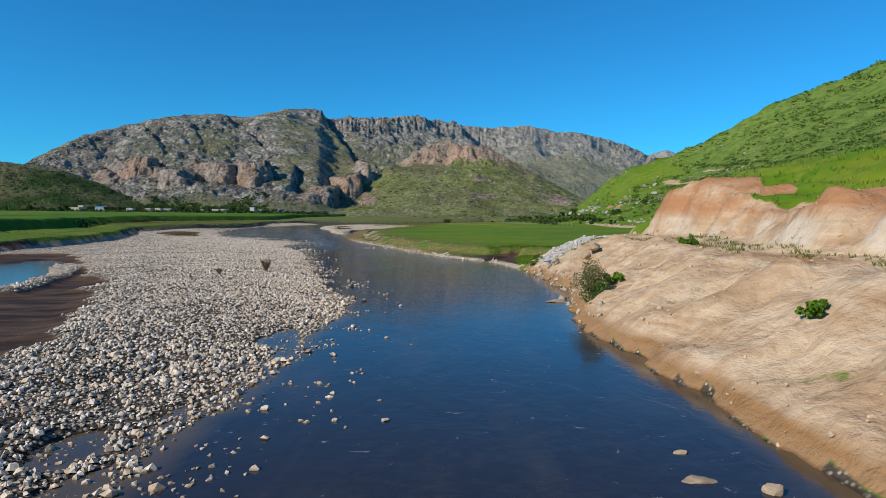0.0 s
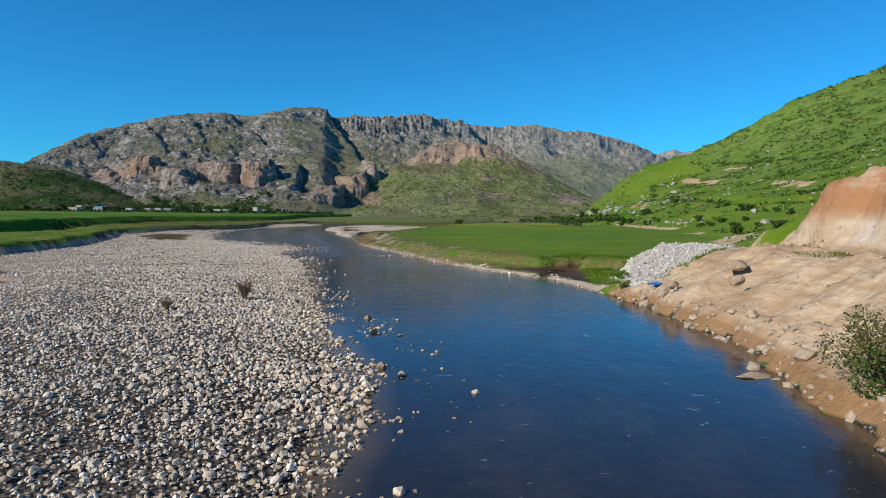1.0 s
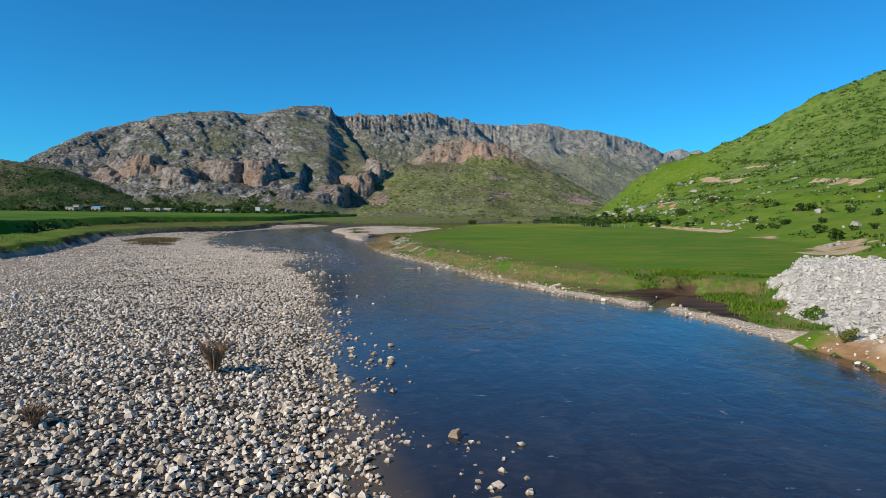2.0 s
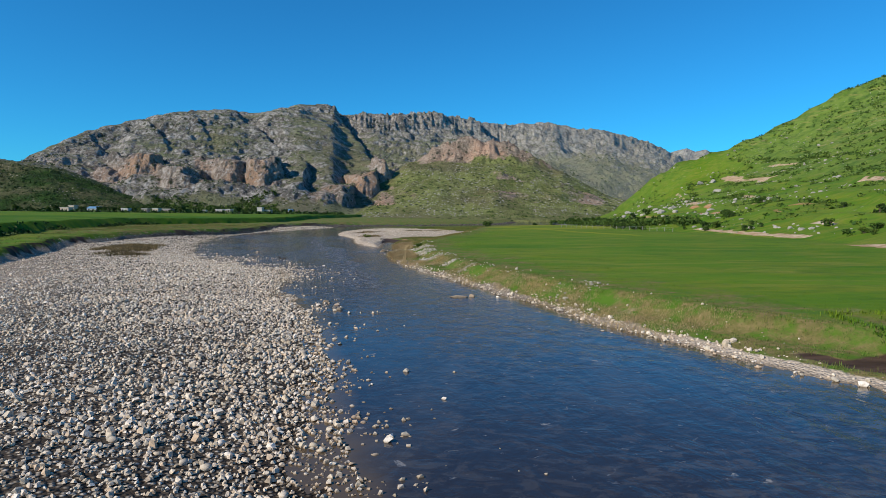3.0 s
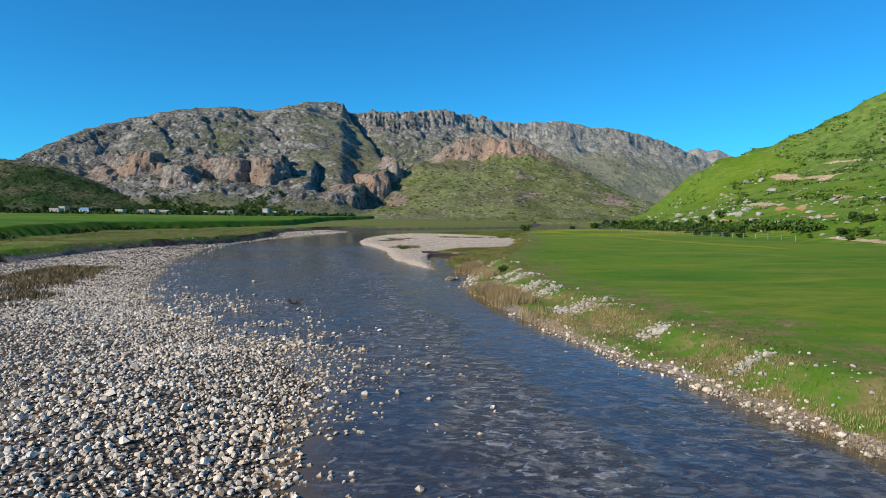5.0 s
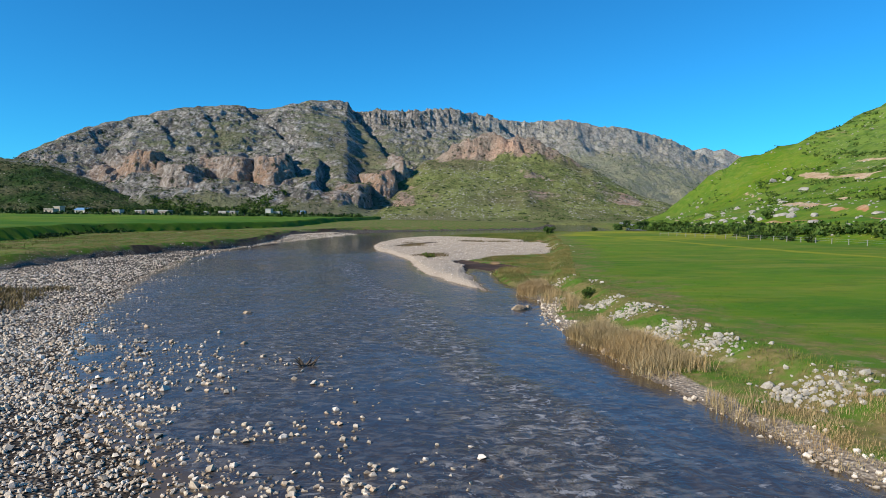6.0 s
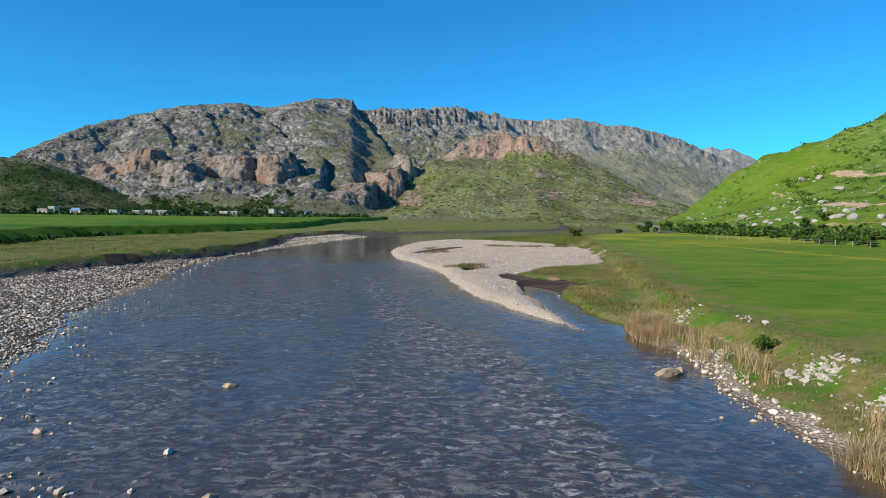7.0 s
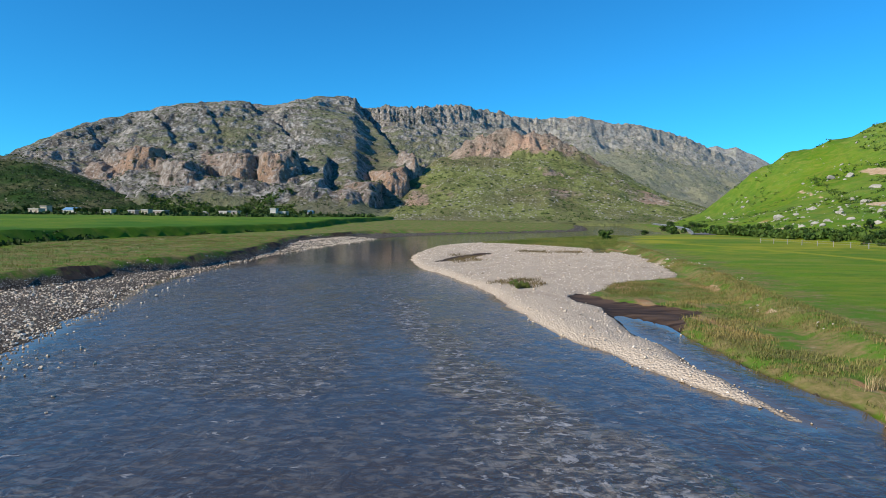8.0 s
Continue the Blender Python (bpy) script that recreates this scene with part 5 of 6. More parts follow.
def leaf_cloud(name, blobs, leaves, size, material, seed):
    """Leaves scattered through lumpy clumps, in one mesh."""
    r = np.random.default_rng(seed)
    P = []
    for (cx, cy, cz, rad) in blobs:
        n = max(8, int(leaves * rad ** 2 / sum(b[3] ** 2 for b in blobs)))
        d = r.normal(0, 1, (n, 3))
        d /= np.linalg.norm(d, axis=1)[:, None]
        P.append(np.array([cx, cy, cz]) + d * rad * (r.uniform(0.35, 1.12, n) ** 0.5)[:, None] * np.array([1, 1, 0.85]))
    P = np.concatenate(P)
    n = len(P)
    a, b = r.normal(0, 1, (n, 3)), r.normal(0, 1, (n, 3))
    a /= np.linalg.norm(a, axis=1)[:, None]
    b -= (a * b).sum(1)[:, None] * a
    b /= np.linalg.norm(b, axis=1)[:, None]
    s = (size * r.uniform(0.6, 1.4, n))[:, None]
    v = np.stack([P - a * s, P + b * s * 0.55, P + a * s, P - b * s * 0.55], 1).reshape(-1, 3)
    v[:, 2] = np.maximum(v[:, 2], 0.02)
    return mesh_of(name, v, np.arange(4 * n).reshape(n, 4), material, shade=False)


def limb(bm, a, b, r0, r1, sides=6):
    """A tapered limb from a to b."""
    a, b = Vector(a), Vector(b)
    q = (b - a).to_track_quat("Z", "Y").to_matrix()
    rings = []
    for p, r in ((a, r0), ((a + b) / 2 + Vector((0.04, -0.03, 0)) * (b - a).length, (r0 + r1) / 2), (b, r1)):
        rings.append([bm.verts.new(p + q @ Vector((r * math.cos(2 * math.pi * k / sides), r * math.sin(2 * math.pi * k / sides), 0))) for k in range(sides)])
    for lo, hi in zip(rings, rings[1:]):
        for k in range(sides):
            bm.faces.new((lo[k], lo[(k + 1) % sides], hi[(k + 1) % sides], hi[k]))
    bm.faces.new(rings[0][::-1])
    bm.faces.new(rings[-1])


def bush(name, seed, height, width, material, leaves, leaf, label, category, stem=0.15):
    r = random.Random(seed)
    root = tagged(new(name), label, category)
    bm, blobs = bmesh.new(), []
    for k in range(10):
        a, d = r.uniform(0, 6.28), r.uniform(0.1, 0.36) * width
        top = (math.cos(a) * d, math.sin(a) * d, height * (r.uniform(0.15, 0.8) if stem < 0.25 else r.uniform(0.5, 0.85)))
        limb(bm, (0.1 * top[0], 0.1 * top[1], height * stem * 0.6), top, 0.035 * height * 0.6, 0.008 * height)
        blobs.append((*top, r.uniform(0.16, 0.27) * min(width, height * 1.1)))
    limb(bm, (0, 0, -0.15), (0, 0, height * max(stem, 0.12)), 0.05 * height, 0.03 * height, 8)
    part("trunk", bm, BARK, root)
    part_mesh("crown", leaf_cloud("crown", blobs, leaves, leaf, material, seed), root)
    return root


def stand(proto, x, y, s=1.0, turn=0.0, sink=0.05, group=""):
    z = float(mesh_z(x, y))
    ob = copy_thing(proto, Matrix.LocRotScale((x, y, z - sink), Euler((0, 0, radians(turn))), Vector((s, s, s))))
    ob.scale = (s, s, s)
    if group:
        tagged(ob, group=group)
    return ob


def set_down(ob, x, y, s=1.0, turn=0.0, sink=0.05):
    z = float(mesh_z(x, y))
    ob.matrix_basis = Matrix.LocRotScale((x, y, z - sink), Euler((0, 0, radians(turn))), Vector((s, s, s)))
    return ob


set_down(bush("bush", 3, 3.0, 3.0, OLIVE, 3400, 0.055, "olive twiggy bush growing on the cut bank", "bush"), 7.9, 32.6, 0.82, 0, 0.45)
set_down(bush("bush", 4, 0.8, 1.7, GRASS, 900, 0.07, "bright green bush low on the cut bank", "bush"), 8.9, 32.6)
set_down(bush("bush", 5, 1.5, 2.6, LEAF, 1400, 0.09, "dark green bush at the edge of the field", "bush"), -16.8, 155.5, 0.62, 0, 0.15)
set_down(bush("bush", 6, 2.0, 2.2, LEAF, 1500, 0.07, "dark green bush below an olive one on the cut bank", "bush"), 7.8, 31.6, 0.85, 0, 0.4)
set_down(bush("bush", 7, 0.6, 1.5, GRASS, 600, 0.08, "bright green tuft on the bare slope", "bush"), 11.0, 17.4)
set_down(bush("bush", 8, 0.8, 1.8, GRASS, 700, 0.08, "green weeds growing on the ledge of the bank", "bush"), 15.0, 37.5)
set_down(bush("bush", 9, 0.9, 1.6, WEED, 700, 0.07, "olive weeds at the edge of the white scree", "bush"), 8.6, 58.0, 0.7)
set_down(bush("bush", 10, 1.2, 2.0, GRASS, 900, 0.08, "green weeds below the white scree", "bush"), 9.6, 62.3, 0.6)
set_down(bush("bush", 12, 1.0, 2.6, WEED, 900, 0.08, "low olive bush on the gravel island", "bush"), -31.5, 202.4)


def dead_bush(seed, height, label):
    r = random.Random(seed)
    root = tagged(new("dead_bush"), label, "bush")
    for k in range(44):
        bm = bmesh.new()
        a, l = r.uniform(0, 6.28), r.uniform(0.5, 1.0) * height
        tip = (math.cos(a) * l * 0.45, math.sin(a) * l * 0.45, l)
        limb(bm, (math.cos(a) * 0.05, math.sin(a) * 0.05, 0), tip, 0.026, 0.010, 4)
        for j in range(7):
            t = r.uniform(0.4, 0.9)
            base = tuple(c * t for c in tip)
            limb(bm, base, (base[0] + r.uniform(-0.2, 0.2), base[1] + r.uniform(-0.2, 0.2), base[2] + r.uniform(0.1, 0.25)), 0.014, 0.007, 4)
        part("twig", bm, TWIG, root)
    return root


set_down(dead_bush(1, 1.15, "dry brown twiggy bush standing on the cobbles"), -15.6, 53.4)
set_down(dead_bush(2, 0.5, "low dry brush caught on the cobbles"), -17.5, 47.0)

# shrubs of the hedge under the hill and on its slopes
shrubs = [bush("shrub", 20 + k, 2.1, 3.8, (LEAF, TREE, LEAF)[k], 300, 0.28, "dark green rounded shrub on the hillside pasture", "shrub") for k in range(3)]
trees = [bush("tree", 30 + k, 5.5, 4.6, (TREE, LEAF)[k], 800, 0.34, "dark green broadleaf tree among the village houses", "tree", 0.3) for k in range(2)]
for k, s in enumerate(shrubs):
    set_down(s, 52 + 6 * k, 288 + 3 * k, 1.2)
    tagged(s, group="shrubs below the hill")
for k, s in enumerate(trees):
    set_down(s, -150 - 20 * k, 470, 1)
    tagged(s, group="trees round the village")
for k in range(46):
    y = rng.uniform(236, 330)
    x = float(at_y(HILL_FOOT, y)) + rng.normal(1, 2.2) + 0.5 * (y > 270)
    stand(shrubs[k % 3], x, y, rng.uniform(0.5, 1.15), rng.uniform(0, 360), group="shrubs below the hill")
for k in range(40):
    y = rng.uniform(90, 235)
    x = float(at_y(HILL_FOOT, y)) + rng.exponential(16) + 2
    stand(shrubs[k % 3], x, y, rng.uniform(0.4, 0.95), rng.uniform(0, 360), group="shrubs below the hill")
for k in range(26):
    y = rng.uniform(330, 470)
    x = float(at_y(HILL_FOOT, y)) - rng.exponential(14) + 3
    stand(shrubs[k % 3], x, y, rng.uniform(0.8, 1.7), rng.uniform(0, 360), group="shrubs below the hill")


def clumps(name, X, Y, Z, size, material, label, category, per=14, leaf=0.45):
    """Low scrub far off: small leafy clumps in one mesh."""
    n = len(X)
    d = rng.normal(0, 1, (n, per, 3)) * np.array([0.42, 0.42, 0.28]) * size[:, None, None]
    d[..., 2] = np.abs(d[..., 2])
    P = np.stack([X, Y, Z], -1)[:, None] + d
    P = P.reshape(-1, 3)
    m = len(P)
    a, b = rng.normal(0, 1, (m, 3)), rng.normal(0, 1, (m, 3))
    a /= np.linalg.norm(a, axis=1)[:, None]
    b -= (a * b).sum(1)[:, None] * a
    b /= np.linalg.norm(b, axis=1)[:, None]
    s = np.repeat(size, per)[:, None] * leaf * rng.uniform(0.5, 1.2, (m, 1))
    v = np.stack([P - a * s, P + b * s * 0.7, P + a * s, P - b * s * 0.7], 1).reshape(-1, 3)
    return tagged(new(name, mesh_of(name, v, np.arange(4 * m).reshape(m, 4), material, shade=False)), label, category, kind="stuff")


SX, SY = pick(30000, 20, 430, 60, 640)
SZ, cov, SW = ground(SX, SY)
q = SX - at_y(HILL_FOOT, SY)
keep = (q > 2) & (vnoise(SX / 9, SY / 13, 171) + 0.3 * vnoise(SX / 50, SY / 60, 172) > np.interp(q, [0, 40, 90, 170, 300], [0.86, 0.84, 0.76, 0.56, 0.5])) & (cov["west"] < 0.5) & (cov["bare"] < 0.5)
SX, SY, q = SX[keep], SY[keep], q[keep]
for x0, y0, x1, y1, n in ((202, 490, 208, 431, 110), (208, 431, 190, 330, 90), (118, 356, 99, 292, 46), (160, 505, 140, 440, 60), (92, 262, 78, 190, 40), (131, 425, 112, 375, 40)):
    t = rng.uniform(0, 1, n)
    SX, SY = np.concatenate([SX, x0 + (x1 - x0) * t + rng.normal(0, 1.4, n)]), np.concatenate([SY, y0 + (y1 - y0) * t + rng.normal(0, 1.4, n)])
    q = np.concatenate([q, np.full(n, 170.0)])
SZ = mesh_z(SX, SY) - 0.1
clumps("hill_scrub", SX, SY, SZ, np.interp(q, [0, 100, 300], [0.9, 1.5, 2.0]) * rng.uniform(0.5, 1.3, len(SX)), LEAF, "dark scrub scattered over the green hill", "scrub", 9, 0.34)
SX, SY = pick(7000, 22, 260, 60, 560)
SZ, cov, SW = ground(SX, SY)
q = SX - at_y(HILL_FOOT, SY)
keep = (q > 1) & (q < 150) & (vnoise(SX / 11, SY / 18, 173) > np.interp(SY, [60, 150, 240, 420, 560], [0.70, 0.66, 0.54, 0.54, 0.68])) & (cov["west"] < 0.5)
SX, SY = SX[keep], SY[keep]
SZ = mesh_z(SX, SY)
size = np.clip(rng.lognormal(math.log(0.65), 0.6, len(SX)), 0.25, 2.6)
HILL_ROCK = plain_material("hill_limestone", (0.40, 0.38, 0.33), 0.95, 0, 0.9, 0.5)
v, f = heap(np.stack([SX, SY, SZ + 0.05 * size], -1), size, (0.4, 0.75))
tagged(new("hill_stones", mesh_of("hill_stones", v, f, HILL_ROCK, shade=False)), "white limestone outcrops strewn over the hillside", "rocks", kind="stuff")
for k, (x, y, w, h) in enumerate([(60, 262, 6, 4), (57, 270, 4, 3), (66, 285, 7, 5), (63, 296, 4, 3), (71, 300, 8, 5), (78, 306, 6, 4),
                                  (62, 318, 5, 3), (70, 330, 6, 4), (75, 262, 5, 3), (86, 300, 6, 4), (58, 246, 3, 2), (82, 325, 5, 4), (131, 526, 6, 5), (83, 385, 7, 5), (87.4, 381, 5, 4), (86.8, 353, 6, 4),
                                  (162.6, 492, 12, 8), (168, 484, 10, 7), (150.5, 435, 10, 7), (112, 380, 7, 5), (81.6, 314, 5, 4), (69.8, 280, 5, 4), (69.8, 164, 5, 3), (92, 378, 5, 4)]):
    ob = tagged(new("outcrop", boulder_mesh("outcrop", 200 + k, (w * 0.62, w * 0.42, h * 0.5), HILL_ROCK, 0.55)), "pale limestone outcrop standing out of the pasture", "rock", "outcrops on the hill")
    set_down(ob, x, y, 1, 37 * k, -0.06 * h)

HX = np.interp(HY := rng.uniform(222, 356, 900), [226, 245, 263, 286, 318, 354], [53, 51, 51, 49.5, 47.5, 46.5]) + rng.normal(1.0, 1.3, 900)
clumps("hedge", HX, HY, mesh_z(HX, HY) + rng.uniform(0, 0.9, 900), rng.uniform(0.8, 1.9, 900), LEAF, "dense dark green hedge below the hill", "hedge", 16, 0.3)

# dark clumps added along the field step to deepen its shade
HY = rng.uniform(60, 330, 1100)
HX = at_y(FIELD_STEP, HY) + 0.6 + rng.normal(0, 0.7, 1100)
keep = vnoise(HY / 14, HX / 40, 178) > 0.55
HX, HY = HX[keep], HY[keep]
clumps("ditch_scrub", HX, HY, mesh_z(HX, HY), rng.uniform(0.4, 1.0, len(HX)), TREE, "dark low scrub standing in for shade on the western field step", "scrub", 9, 0.35)

# scrub on the mountain slopes and trees along their foot
def upland(n, p0, p1, u0, u1, fn, near, far):
    S, U = bearing(rng.uniform(p0, p1, n)), rng.uniform(u0, u1, n)
    a, b = near(S), far(S)
    D = a + (b - a) * U
    X, Y = OX + S * D, OY + D
    return X, Y, fn(S, D, X, Y)[0], S


mt_near, mt_far = (lambda S: np.interp(mark(S), FOOTD[:, 0], FOOTD[:, 1])), (lambda S: np.interp(mark(S), SKY[:, 0], SKY[:, 2]))
X, Y, Z, S = upland(9000, -60, 1240, 0.03, 0.9, mountain, mt_near, mt_far)
keep = vnoise(X / 35, Y / 60, 175) > 0.42
clumps("mountain_scrub", X[keep], Y[keep], Z[keep], rng.uniform(0.7, 1.9, keep.sum()) * (1 + 0.5 * (S[keep] > 0)), TREE, "dark scrub scattered over the limestone mountain", "scrub", 6)
X, Y, Z, S = upland(4200, 40, 500, 0.0, 0.115, mountain, mt_near, mt_far)
keep = vnoise(X / 22, Y / 22, 176) > 0.35
clumps("foot_trees", X[keep], Y[keep], Z[keep], rng.uniform(0.9, 2.3, keep.sum()), LEAF, "dark green trees along the foot of the mountain", "trees", 10)
X, Y, Z, S = upland(3000, -120, 330, 0.02, 0.95, west_hill, lambda S: 452 + 0 * S, lambda S: 580 + 0 * S)
clumps("west_scrub", X, Y, Z, rng.uniform(0.5, 1.6, len(X)), TREE, "dark scrub over the western hillside", "scrub", 7)
X, Y, Z, S = upland(5200, 590, 1200, 0.04, 0.85, foothill, lambda S: 520 + 0 * S, lambda S: 880 + 0 * S)
keep = vnoise(X / 26, Y / 40, 177) > 0.56
clumps("foothill_scrub", X[keep], Y[keep], Z[keep], rng.uniform(0.6, 1.7, keep.sum()), LEAF, "dark scrub over the green foothill", "scrub", 6)
v, f = heap(np.stack([X, Y, Z], -1)[~keep], np.clip(rng.lognormal(0.1, 0.5, (~keep).sum()), 0.5, 3.0), (0.4, 0.75))
tagged(new("foothill_stones", mesh_of("foothill_stones", v, f, HILL_ROCK, shade=False)), "pale stones strewn over the green foothill", "rocks", kind="stuff")

# scrub on the western hill, foothill and mountain foot stays in their surfaces; a hedge runs along the far road
HX = np.concatenate([rng.uniform(-250, -95, 700), rng.uniform(-330, -120, 700)])
HY = np.concatenate([OY + 470 + rng.normal(0, 2.5, 700), OY + rng.uniform(395, 480, 700)])
HZ = mesh_z(HX, HY)
clumps("far_hedge", HX, HY, HZ, rng.uniform(1.2, 3.0, len(HX)), TREE, "dark hedge and orchard along the far road", "hedge", 10)

# flotsam on the gravel and in the river
BX, BY = pick(14000, -76, -46, 122, 170)
BZ, cov, BW = ground(BX, BY)
along = (BX + 59.5) * -0.371 + (BY - 146) * 0.928
across = (BX + 59.5) * 0.928 + (BY - 146) * 0.371
keep = (np.hypot(along / 19, across / 4.0) < 0.9 + 0.9 * fbm(BX / 4, BY / 6, 3, 181)) & (BW > 0) & (cov["west"] > 0.5)
v, f = blades(np.stack([BX, BY, BZ + 0.05], -1)[keep], np.full(keep.sum(), 0.4), np.full(keep.sum(), 0.8), 0.03, 4, 183)
BROWN = leaf_material("flotsam", (0.10, 0.075, 0.04), (0.18, 0.15, 0.06))
tagged(new("flotsam", mesh_of("flotsam", v, f, BROWN)), "brown brush and grass washed up on the gravel", "debris", kind="stuff")


meadow("island_brush", 9000, (-46, -6, 195, 285),
       lambda X, Y, Z, c, W: (c["west"] < 0.5) & (W > 0.6) & ((np.hypot((X + 36.5) / 2.6, (Y - 243) / 8) + 0.8 * fbm(X / 3, Y / 3, 3, 185) < 1) | (np.hypot((X + 31) / 2.4, (Y - 206) / 4) + 0.8 * fbm(X / 3, Y / 3, 3, 186) < 1)
                                                              | (np.hypot((X + 20) / 7, (Y - 262) / 4) + 0.8 * fbm(X / 3, Y / 3, 3, 187) < 1)),
       0.35, 0.03, 8, BROWN, "brown dry brush on the gravel island", "brush", 189, 1.0)


def snag(x, y):
    root = tagged(new("snag"), "tangled brown branches stuck in the river", "debris")
    r = random.Random(5)
    for k in range(14):
        bm = bmesh.new()
        a = r.uniform(-0.6, 0.6) + (3.14 if k % 2 else 0)
        limb(bm, (r.uniform(-0.2, 0.2), r.uniform(-0.2, 0.2), -0.1), (math.cos(a) * r.uniform(0.3, 0.7), math.sin(a) * 0.5, r.uniform(0.15, 0.45)), 0.05, 0.015, 5)
        part("branch", bm, BARK, root)
    root.matrix_basis = pose(x, y, 0, 0, 0, 30)


snag(-34.0, 134.7)


def crumpled_sheet(x, y):
    BLUE = plain_material("blue_plastic", (0.02, 0.16, 0.48), 0.35, 0, 5, 0.3)
    bm = bmesh.new()
    bmesh.ops.create_grid(bm, x_segments=14, y_segments=10, size=0.5)
    for q in bm.verts:
        q.co.x *= 1.1
        q.co.y *= 0.7
        q.co.z = 0.16 + 0.22 * noise.noise(q.co * 3.4) + 0.08 * noise.noise(q.co * 9)
    bmesh.ops.solidify(bm, geom=bm.faces[:], thickness=0.01)
    me = bpy.data.meshes.new("plastic_sheet")
    bm.to_mesh(me)
    bm.free()
    me.materials.append(BLUE)
    ob = tagged(new("plastic_sheet", me), "crumpled blue plastic sheet dropped on the bank", "litter")
    set_down(ob, x, y, 1, 20, -0.02)


crumpled_sheet(9.6, 54.6)


# ---- the village ----
WALLS = [plain_material("house_plaster", c, 0.9, 0, 0.7, 0.25) for c in ((0.50, 0.43, 0.33), (0.56, 0.54, 0.50), (0.36, 0.32, 0.28))]
ROOFS = [plain_material("house_roof", c, 0.6, 0, 1.2, 0.3) for c in ((0.50, 0.46, 0.40), (0.16, 0.34, 0.55), (0.58, 0.57, 0.55))]
PANE = plain_material("dark_pane", (0.03, 0.035, 0.04), 0.15)
DOORM = plain_material("door_paint", (0.16, 0.12, 0.09), 0.6)


def box(bm, x0, x1, y0, y1, z0, z1):
    v = [bm.verts.new(p) for p in ((x0, y0, z0), (x1, y0, z0), (x1, y1, z0), (x0, y1, z0), (x0, y0, z1), (x1, y0, z1), (x1, y1, z1), (x0, y1, z1))]
    for f in ((3, 2, 1, 0), (4, 5, 6, 7), (0, 1, 5, 4), (1, 2, 6, 5), (2, 3, 7, 6), (3, 0, 4, 7)):
        bm.faces.new([v[k] for k in f])


def house(x, y, w, d, h, wall, roof, label, flat=True, turn=0.0):
    w, d, h = 0.72 * w, 0.72 * d, 0.85 * h
    root = tagged(new("house"), label, "house", "village houses")
    bm = bmesh.new()
    box(bm, -w / 2, w / 2, -d / 2, d / 2, -0.6, h)
    bmesh.ops.bevel(bm, geom=bm.edges[:], offset=0.05, segments=1)
    part("wall", bm, wall, root)
    bm = bmesh.new()
    if flat:
        box(bm, -w / 2 - 0.3, w / 2 + 0.3, -d / 2 - 0.3, d / 2 + 0.3, h + 0.004, h + 0.3)
        box(bm, -w / 2 - 0.1, w / 2 + 0.1, -d / 2 - 0.1, d / 2 + 0.1, h + 0.304, h + 0.42)
    else:
        v = [bm.verts.new(p) for p in ((-w / 2 - 0.4, -d / 2 - 0.4, h), (w / 2 + 0.4, -d / 2 - 0.4, h), (w / 2 + 0.4, d / 2 + 0.4, h), (-w / 2 - 0.4, d / 2 + 0.4, h),
                                       (-w / 2 - 0.4, 0, h + d * 0.24), (w / 2 + 0.4, 0, h + d * 0.24))]
        for f in ((0, 1, 5, 4), (2, 3, 4, 5), (0, 4, 3), (1, 2, 5), (3, 2, 1, 0)):
            bm.faces.new([v[k] for k in f])
    part("roof", bm, roof, root)
    n = max(2, int(w / 2.6))
    for k in range(n):
        cx = -w / 2 + (k + 0.5) * w / n
        bm = bmesh.new()
        if k == n // 2:
            box(bm, cx - 0.5, cx + 0.5, -d / 2 - 0.06, -d / 2 + 0.1, 0, 2.05)
            part("door", bm, DOORM, root)
        else:
            box(bm, cx - 0.55, cx + 0.55, -d / 2 - 0.03, -d / 2 + 0.08, 1.0, 2.2)
            win = part("window", bm, PANE, root)
            bm = bmesh.new()
            box(bm, cx - 0.65, cx + 0.65, -d / 2 - 0.12, -d / 2 - 0.032, 0.9, 0.998)
            part("sill", bm, roof, win)
    z = float(mesh_z(x, y))
    root.matrix_basis = pose(x, y, z, 0, 0, turn)


for px, d, w, dp, h, wl, rf, flat, label in [
        (100, 418, 9, 7, 3.4, 0, 0, True, "beige flat-roofed village house"), (113, 428, 6, 6, 5.4, 0, 0, True, "taller beige village house"),
        (155, 432, 13, 8, 3.2, 1, 1, False, "long house with a blue metal roof"), (213, 425, 7, 6, 3.2, 1, 2, True, "small white flat-roofed house"),
        (250, 422, 6, 5, 3.0, 2, 2, True, "small grey village house"), (271, 420, 6, 6, 3.4, 0, 2, True, "beige house with a pale roof"),
        (291, 432, 11, 7, 3.2, 2, 2, True, "long low house with a pale roof"), (362, 430, 3, 3, 2.6, 1, 2, True, "tiny white hut in the field"),
        (391, 432, 7, 6, 3.2, 1, 2, True, "white house beside the hedge"), (405, 445, 9, 7, 3.2, 2, 2, True, "grey low house beside the hedge"),
        (467, 446, 5, 5, 5.2, 1, 2, True, "narrow white house below the cliffs"), (480, 450, 8, 6, 3.2, 1, 2, True, "white house below the pale cliffs"),
        (521, 470, 7, 6, 3.4, 1, 1, False, "house with a blue roof below the cliff")]:
    house(OX + float(bearing(px)) * d, OY + d, w, dp, h, WALLS[wl], ROOFS[rf], label, flat, -8)
for k in range(110):
    px = rng.uniform(0, 540)
    d = rng.uniform(424, 452) if px < 330 else rng.uniform(450, 500)
    stand(trees[k % 2], OX + float(bearing(px)) * d, OY + d, rng.uniform(0.4, 1.0), rng.uniform(0, 360), group="trees round the village")

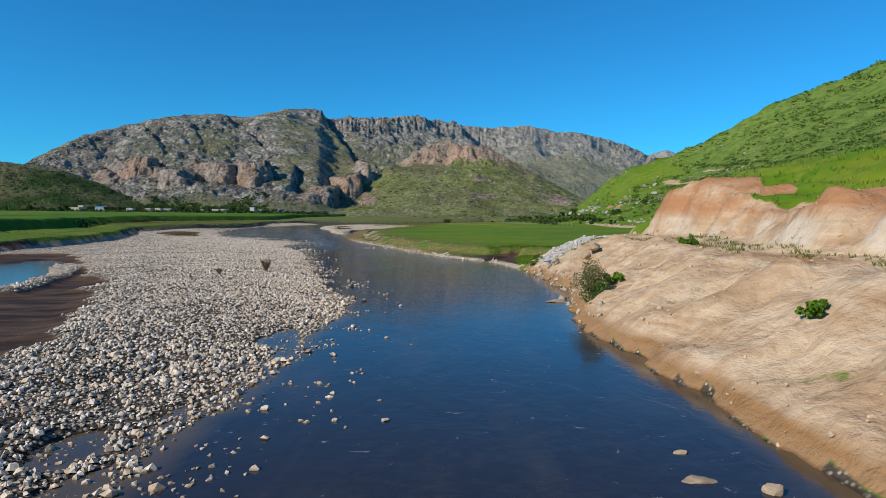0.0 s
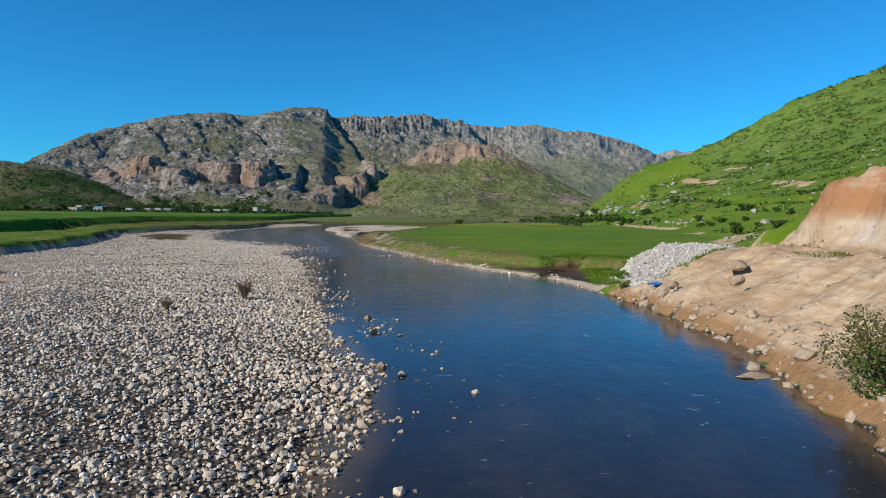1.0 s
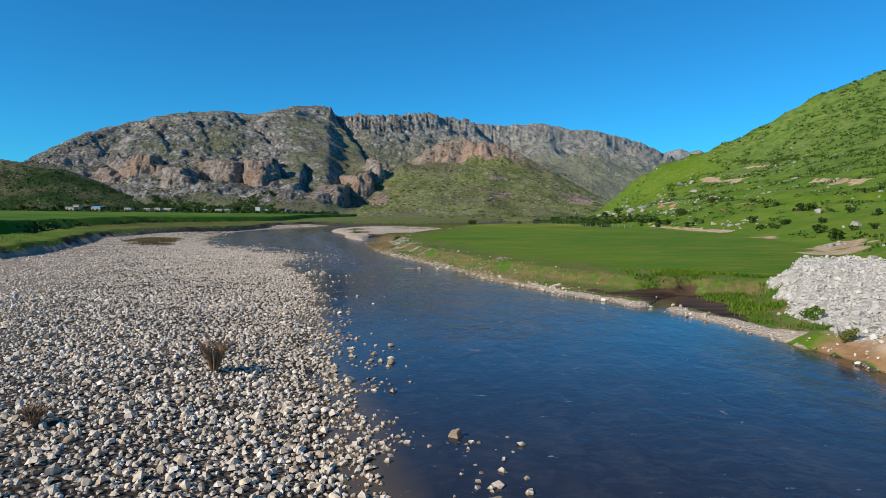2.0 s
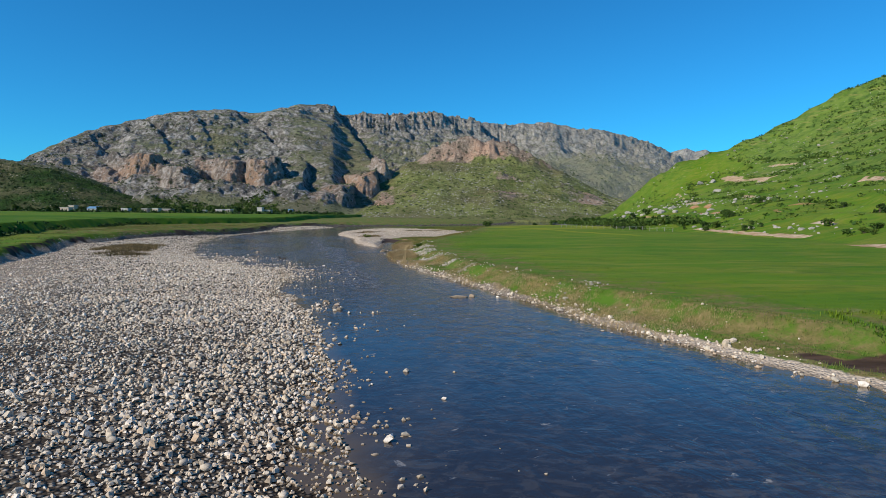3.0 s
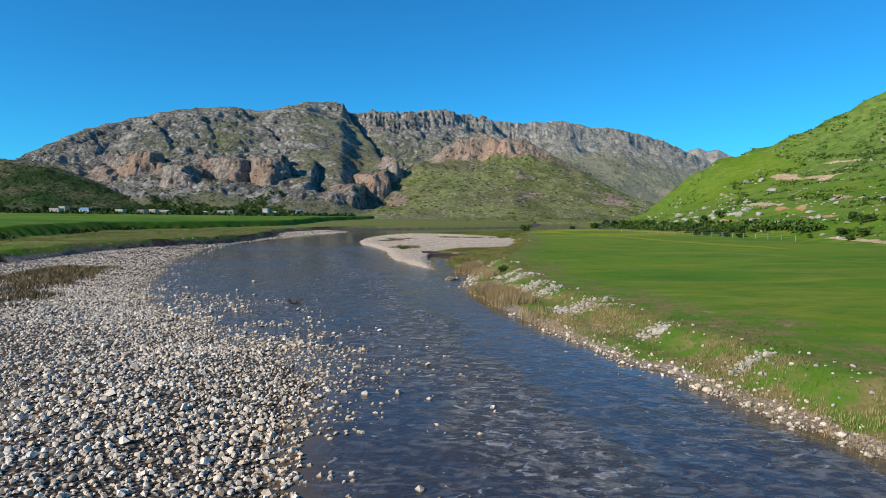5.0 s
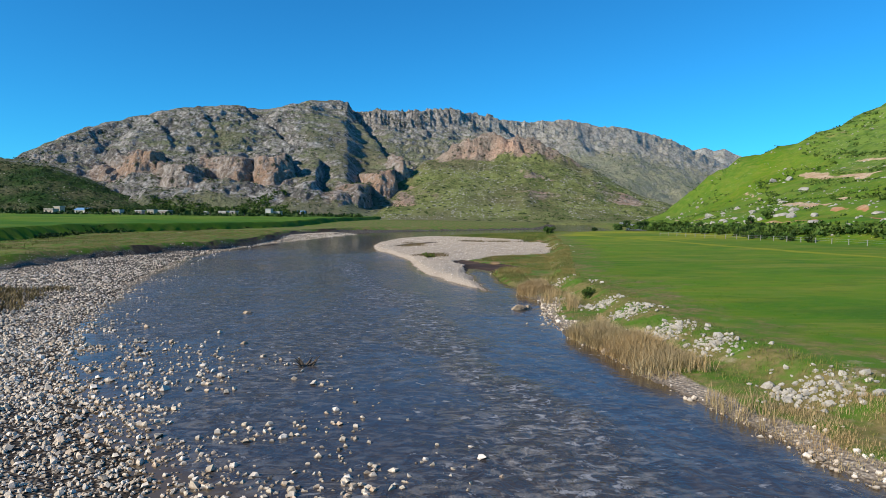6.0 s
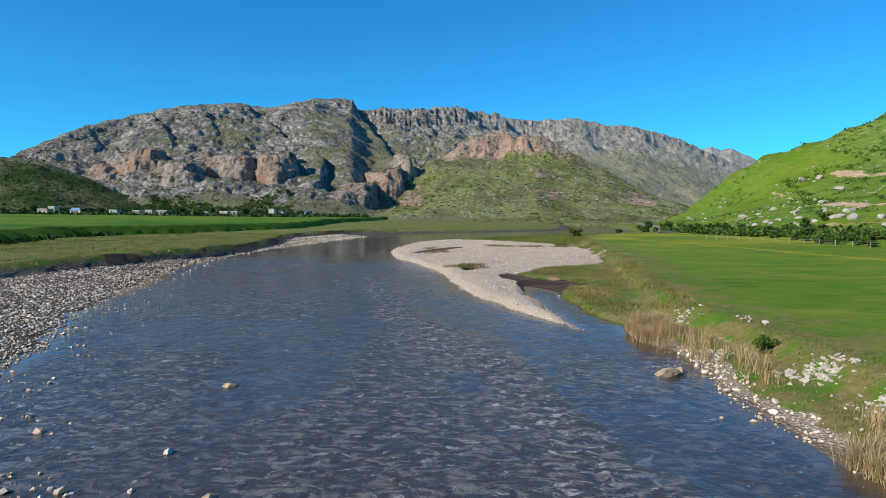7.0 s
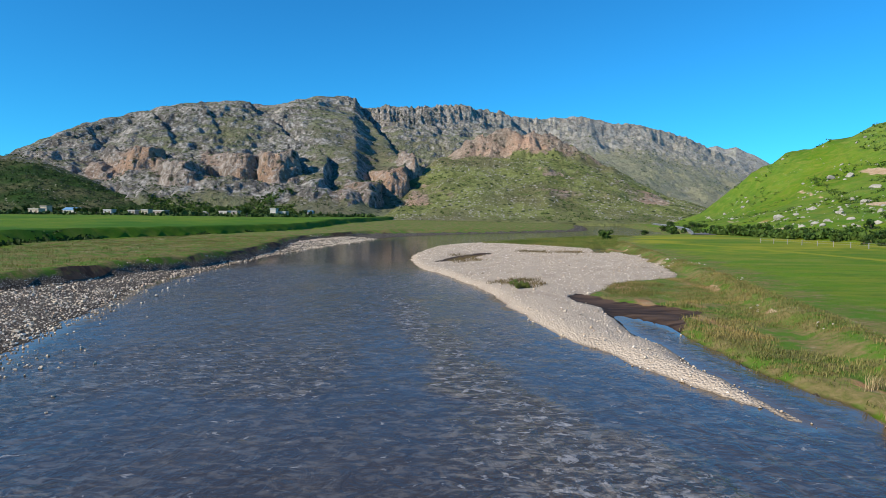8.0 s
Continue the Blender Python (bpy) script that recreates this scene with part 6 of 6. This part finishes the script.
# ---- road with guard rail at the foot of the hill ----
ASPHALT = plain_material("worn_asphalt", (0.20, 0.20, 0.20), 0.9, 0, 0.6, 0.25)
STEEL = plain_material("galvanised_steel", (0.55, 0.56, 0.58), 0.4, 0.7, 3.0, 0.2)
road = curve([(40, 345), (52, 380), (66, 430), (82, 500), (96, 570), (112, 640)], 8)
tan = np.gradient(road, axis=0)
tan /= np.linalg.norm(tan, axis=1)[:, None]
side = np.stack([tan[:, 1], -tan[:, 0]], -1)
rz = mesh_z(road[:, 0], road[:, 1])
rz = np.convolve(np.pad(rz, 6, mode="edge"), np.ones(13) / 13, "valid") + 0.25
cross = [(-4.6, -0.9), (-3.6, -0.06), (-3.2, 0.0), (3.2, 0.0), (3.6, -0.06), (4.6, -0.9)]
rv = np.concatenate([np.concatenate([road + side * o, (rz + h)[:, None]], 1)[:, None] for o, h in cross], 1)
tagged(new("road", mesh_of("road", rv.reshape(-1, 3), sheet(len(cross), len(road)), ASPHALT, shade=False)), "grey asphalt road on a low embankment", "road", kind="structure")
rail = tagged(new("guard_rail"), "galvanised steel guard rail along the road", "guard rail")
bm = bmesh.new()
prev = None
for (x, y), (sx, sy), z in zip(road, side, rz):
    ring = [bm.verts.new((x - sx * (3.3 + o), y - sy * (3.3 + o), z + h)) for o, h in ((0, 0.45), (0.08, 0.53), (0, 0.6), (0.08, 0.68), (0, 0.76), (-0.03, 0.6))]
    if prev:
        for k in range(6):
            bm.faces.new((prev[k], prev[(k + 1) % 6], ring[(k + 1) % 6], ring[k]))
    prev = ring
part("beam", bm, STEEL, rail)
bm = bmesh.new()
box(bm, -0.06, 0.06, -0.06, 0.06, 0, 0.8)
post_me = bpy.data.meshes.new("post")
bm.to_mesh(post_me)
bm.free()
post_me.materials.append(STEEL)
for (x, y), (sx, sy), z in zip(road[::2], side[::2], rz[::2]):
    ob = part_mesh("post", post_me, rail)
    ob.matrix_basis = pose(x - sx * 3.22, y - sy * 3.22, z - 0.06)

# ---- field fence under the hedge ----
CONCRETE = plain_material("pale_concrete", (0.30, 0.29, 0.27), 0.9, 0, 4.0, 0.3)
fence = tagged(new("fence"), "pale concrete posts with two strands of wire", "fence")
bm = bmesh.new()
box(bm, -0.055, 0.055, -0.055, 0.055, -0.3, 1.1)
bmesh.ops.bevel(bm, geom=bm.edges[:], offset=0.015, segments=1)
fpost = bpy.data.meshes.new("post")
bm.to_mesh(fpost)
bm.free()
fpost.materials.append(CONCRETE)
line = curve([(30, 285), (36, 262), (42, 240), (46, 215)], 6)
lz = mesh_z(line[:, 0], line[:, 1])
for (x, y), z in zip(line, lz):
    ob = part_mesh("post", fpost, fence)
    ob.matrix_basis = pose(x, y, z, 2 * math.sin(7 * x), 2 * math.cos(5 * y), 17 * x)
for h in (0.6, 1.0):
    bm = bmesh.new()
    for (a, za), (b, zb) in zip(zip(line, lz), zip(line[1:], lz[1:])):
        limb(bm, (a[0], a[1], za + h), (b[0], b[1], zb + h), 0.012, 0.012, 4)
    part("wire", bm, STEEL, fence)
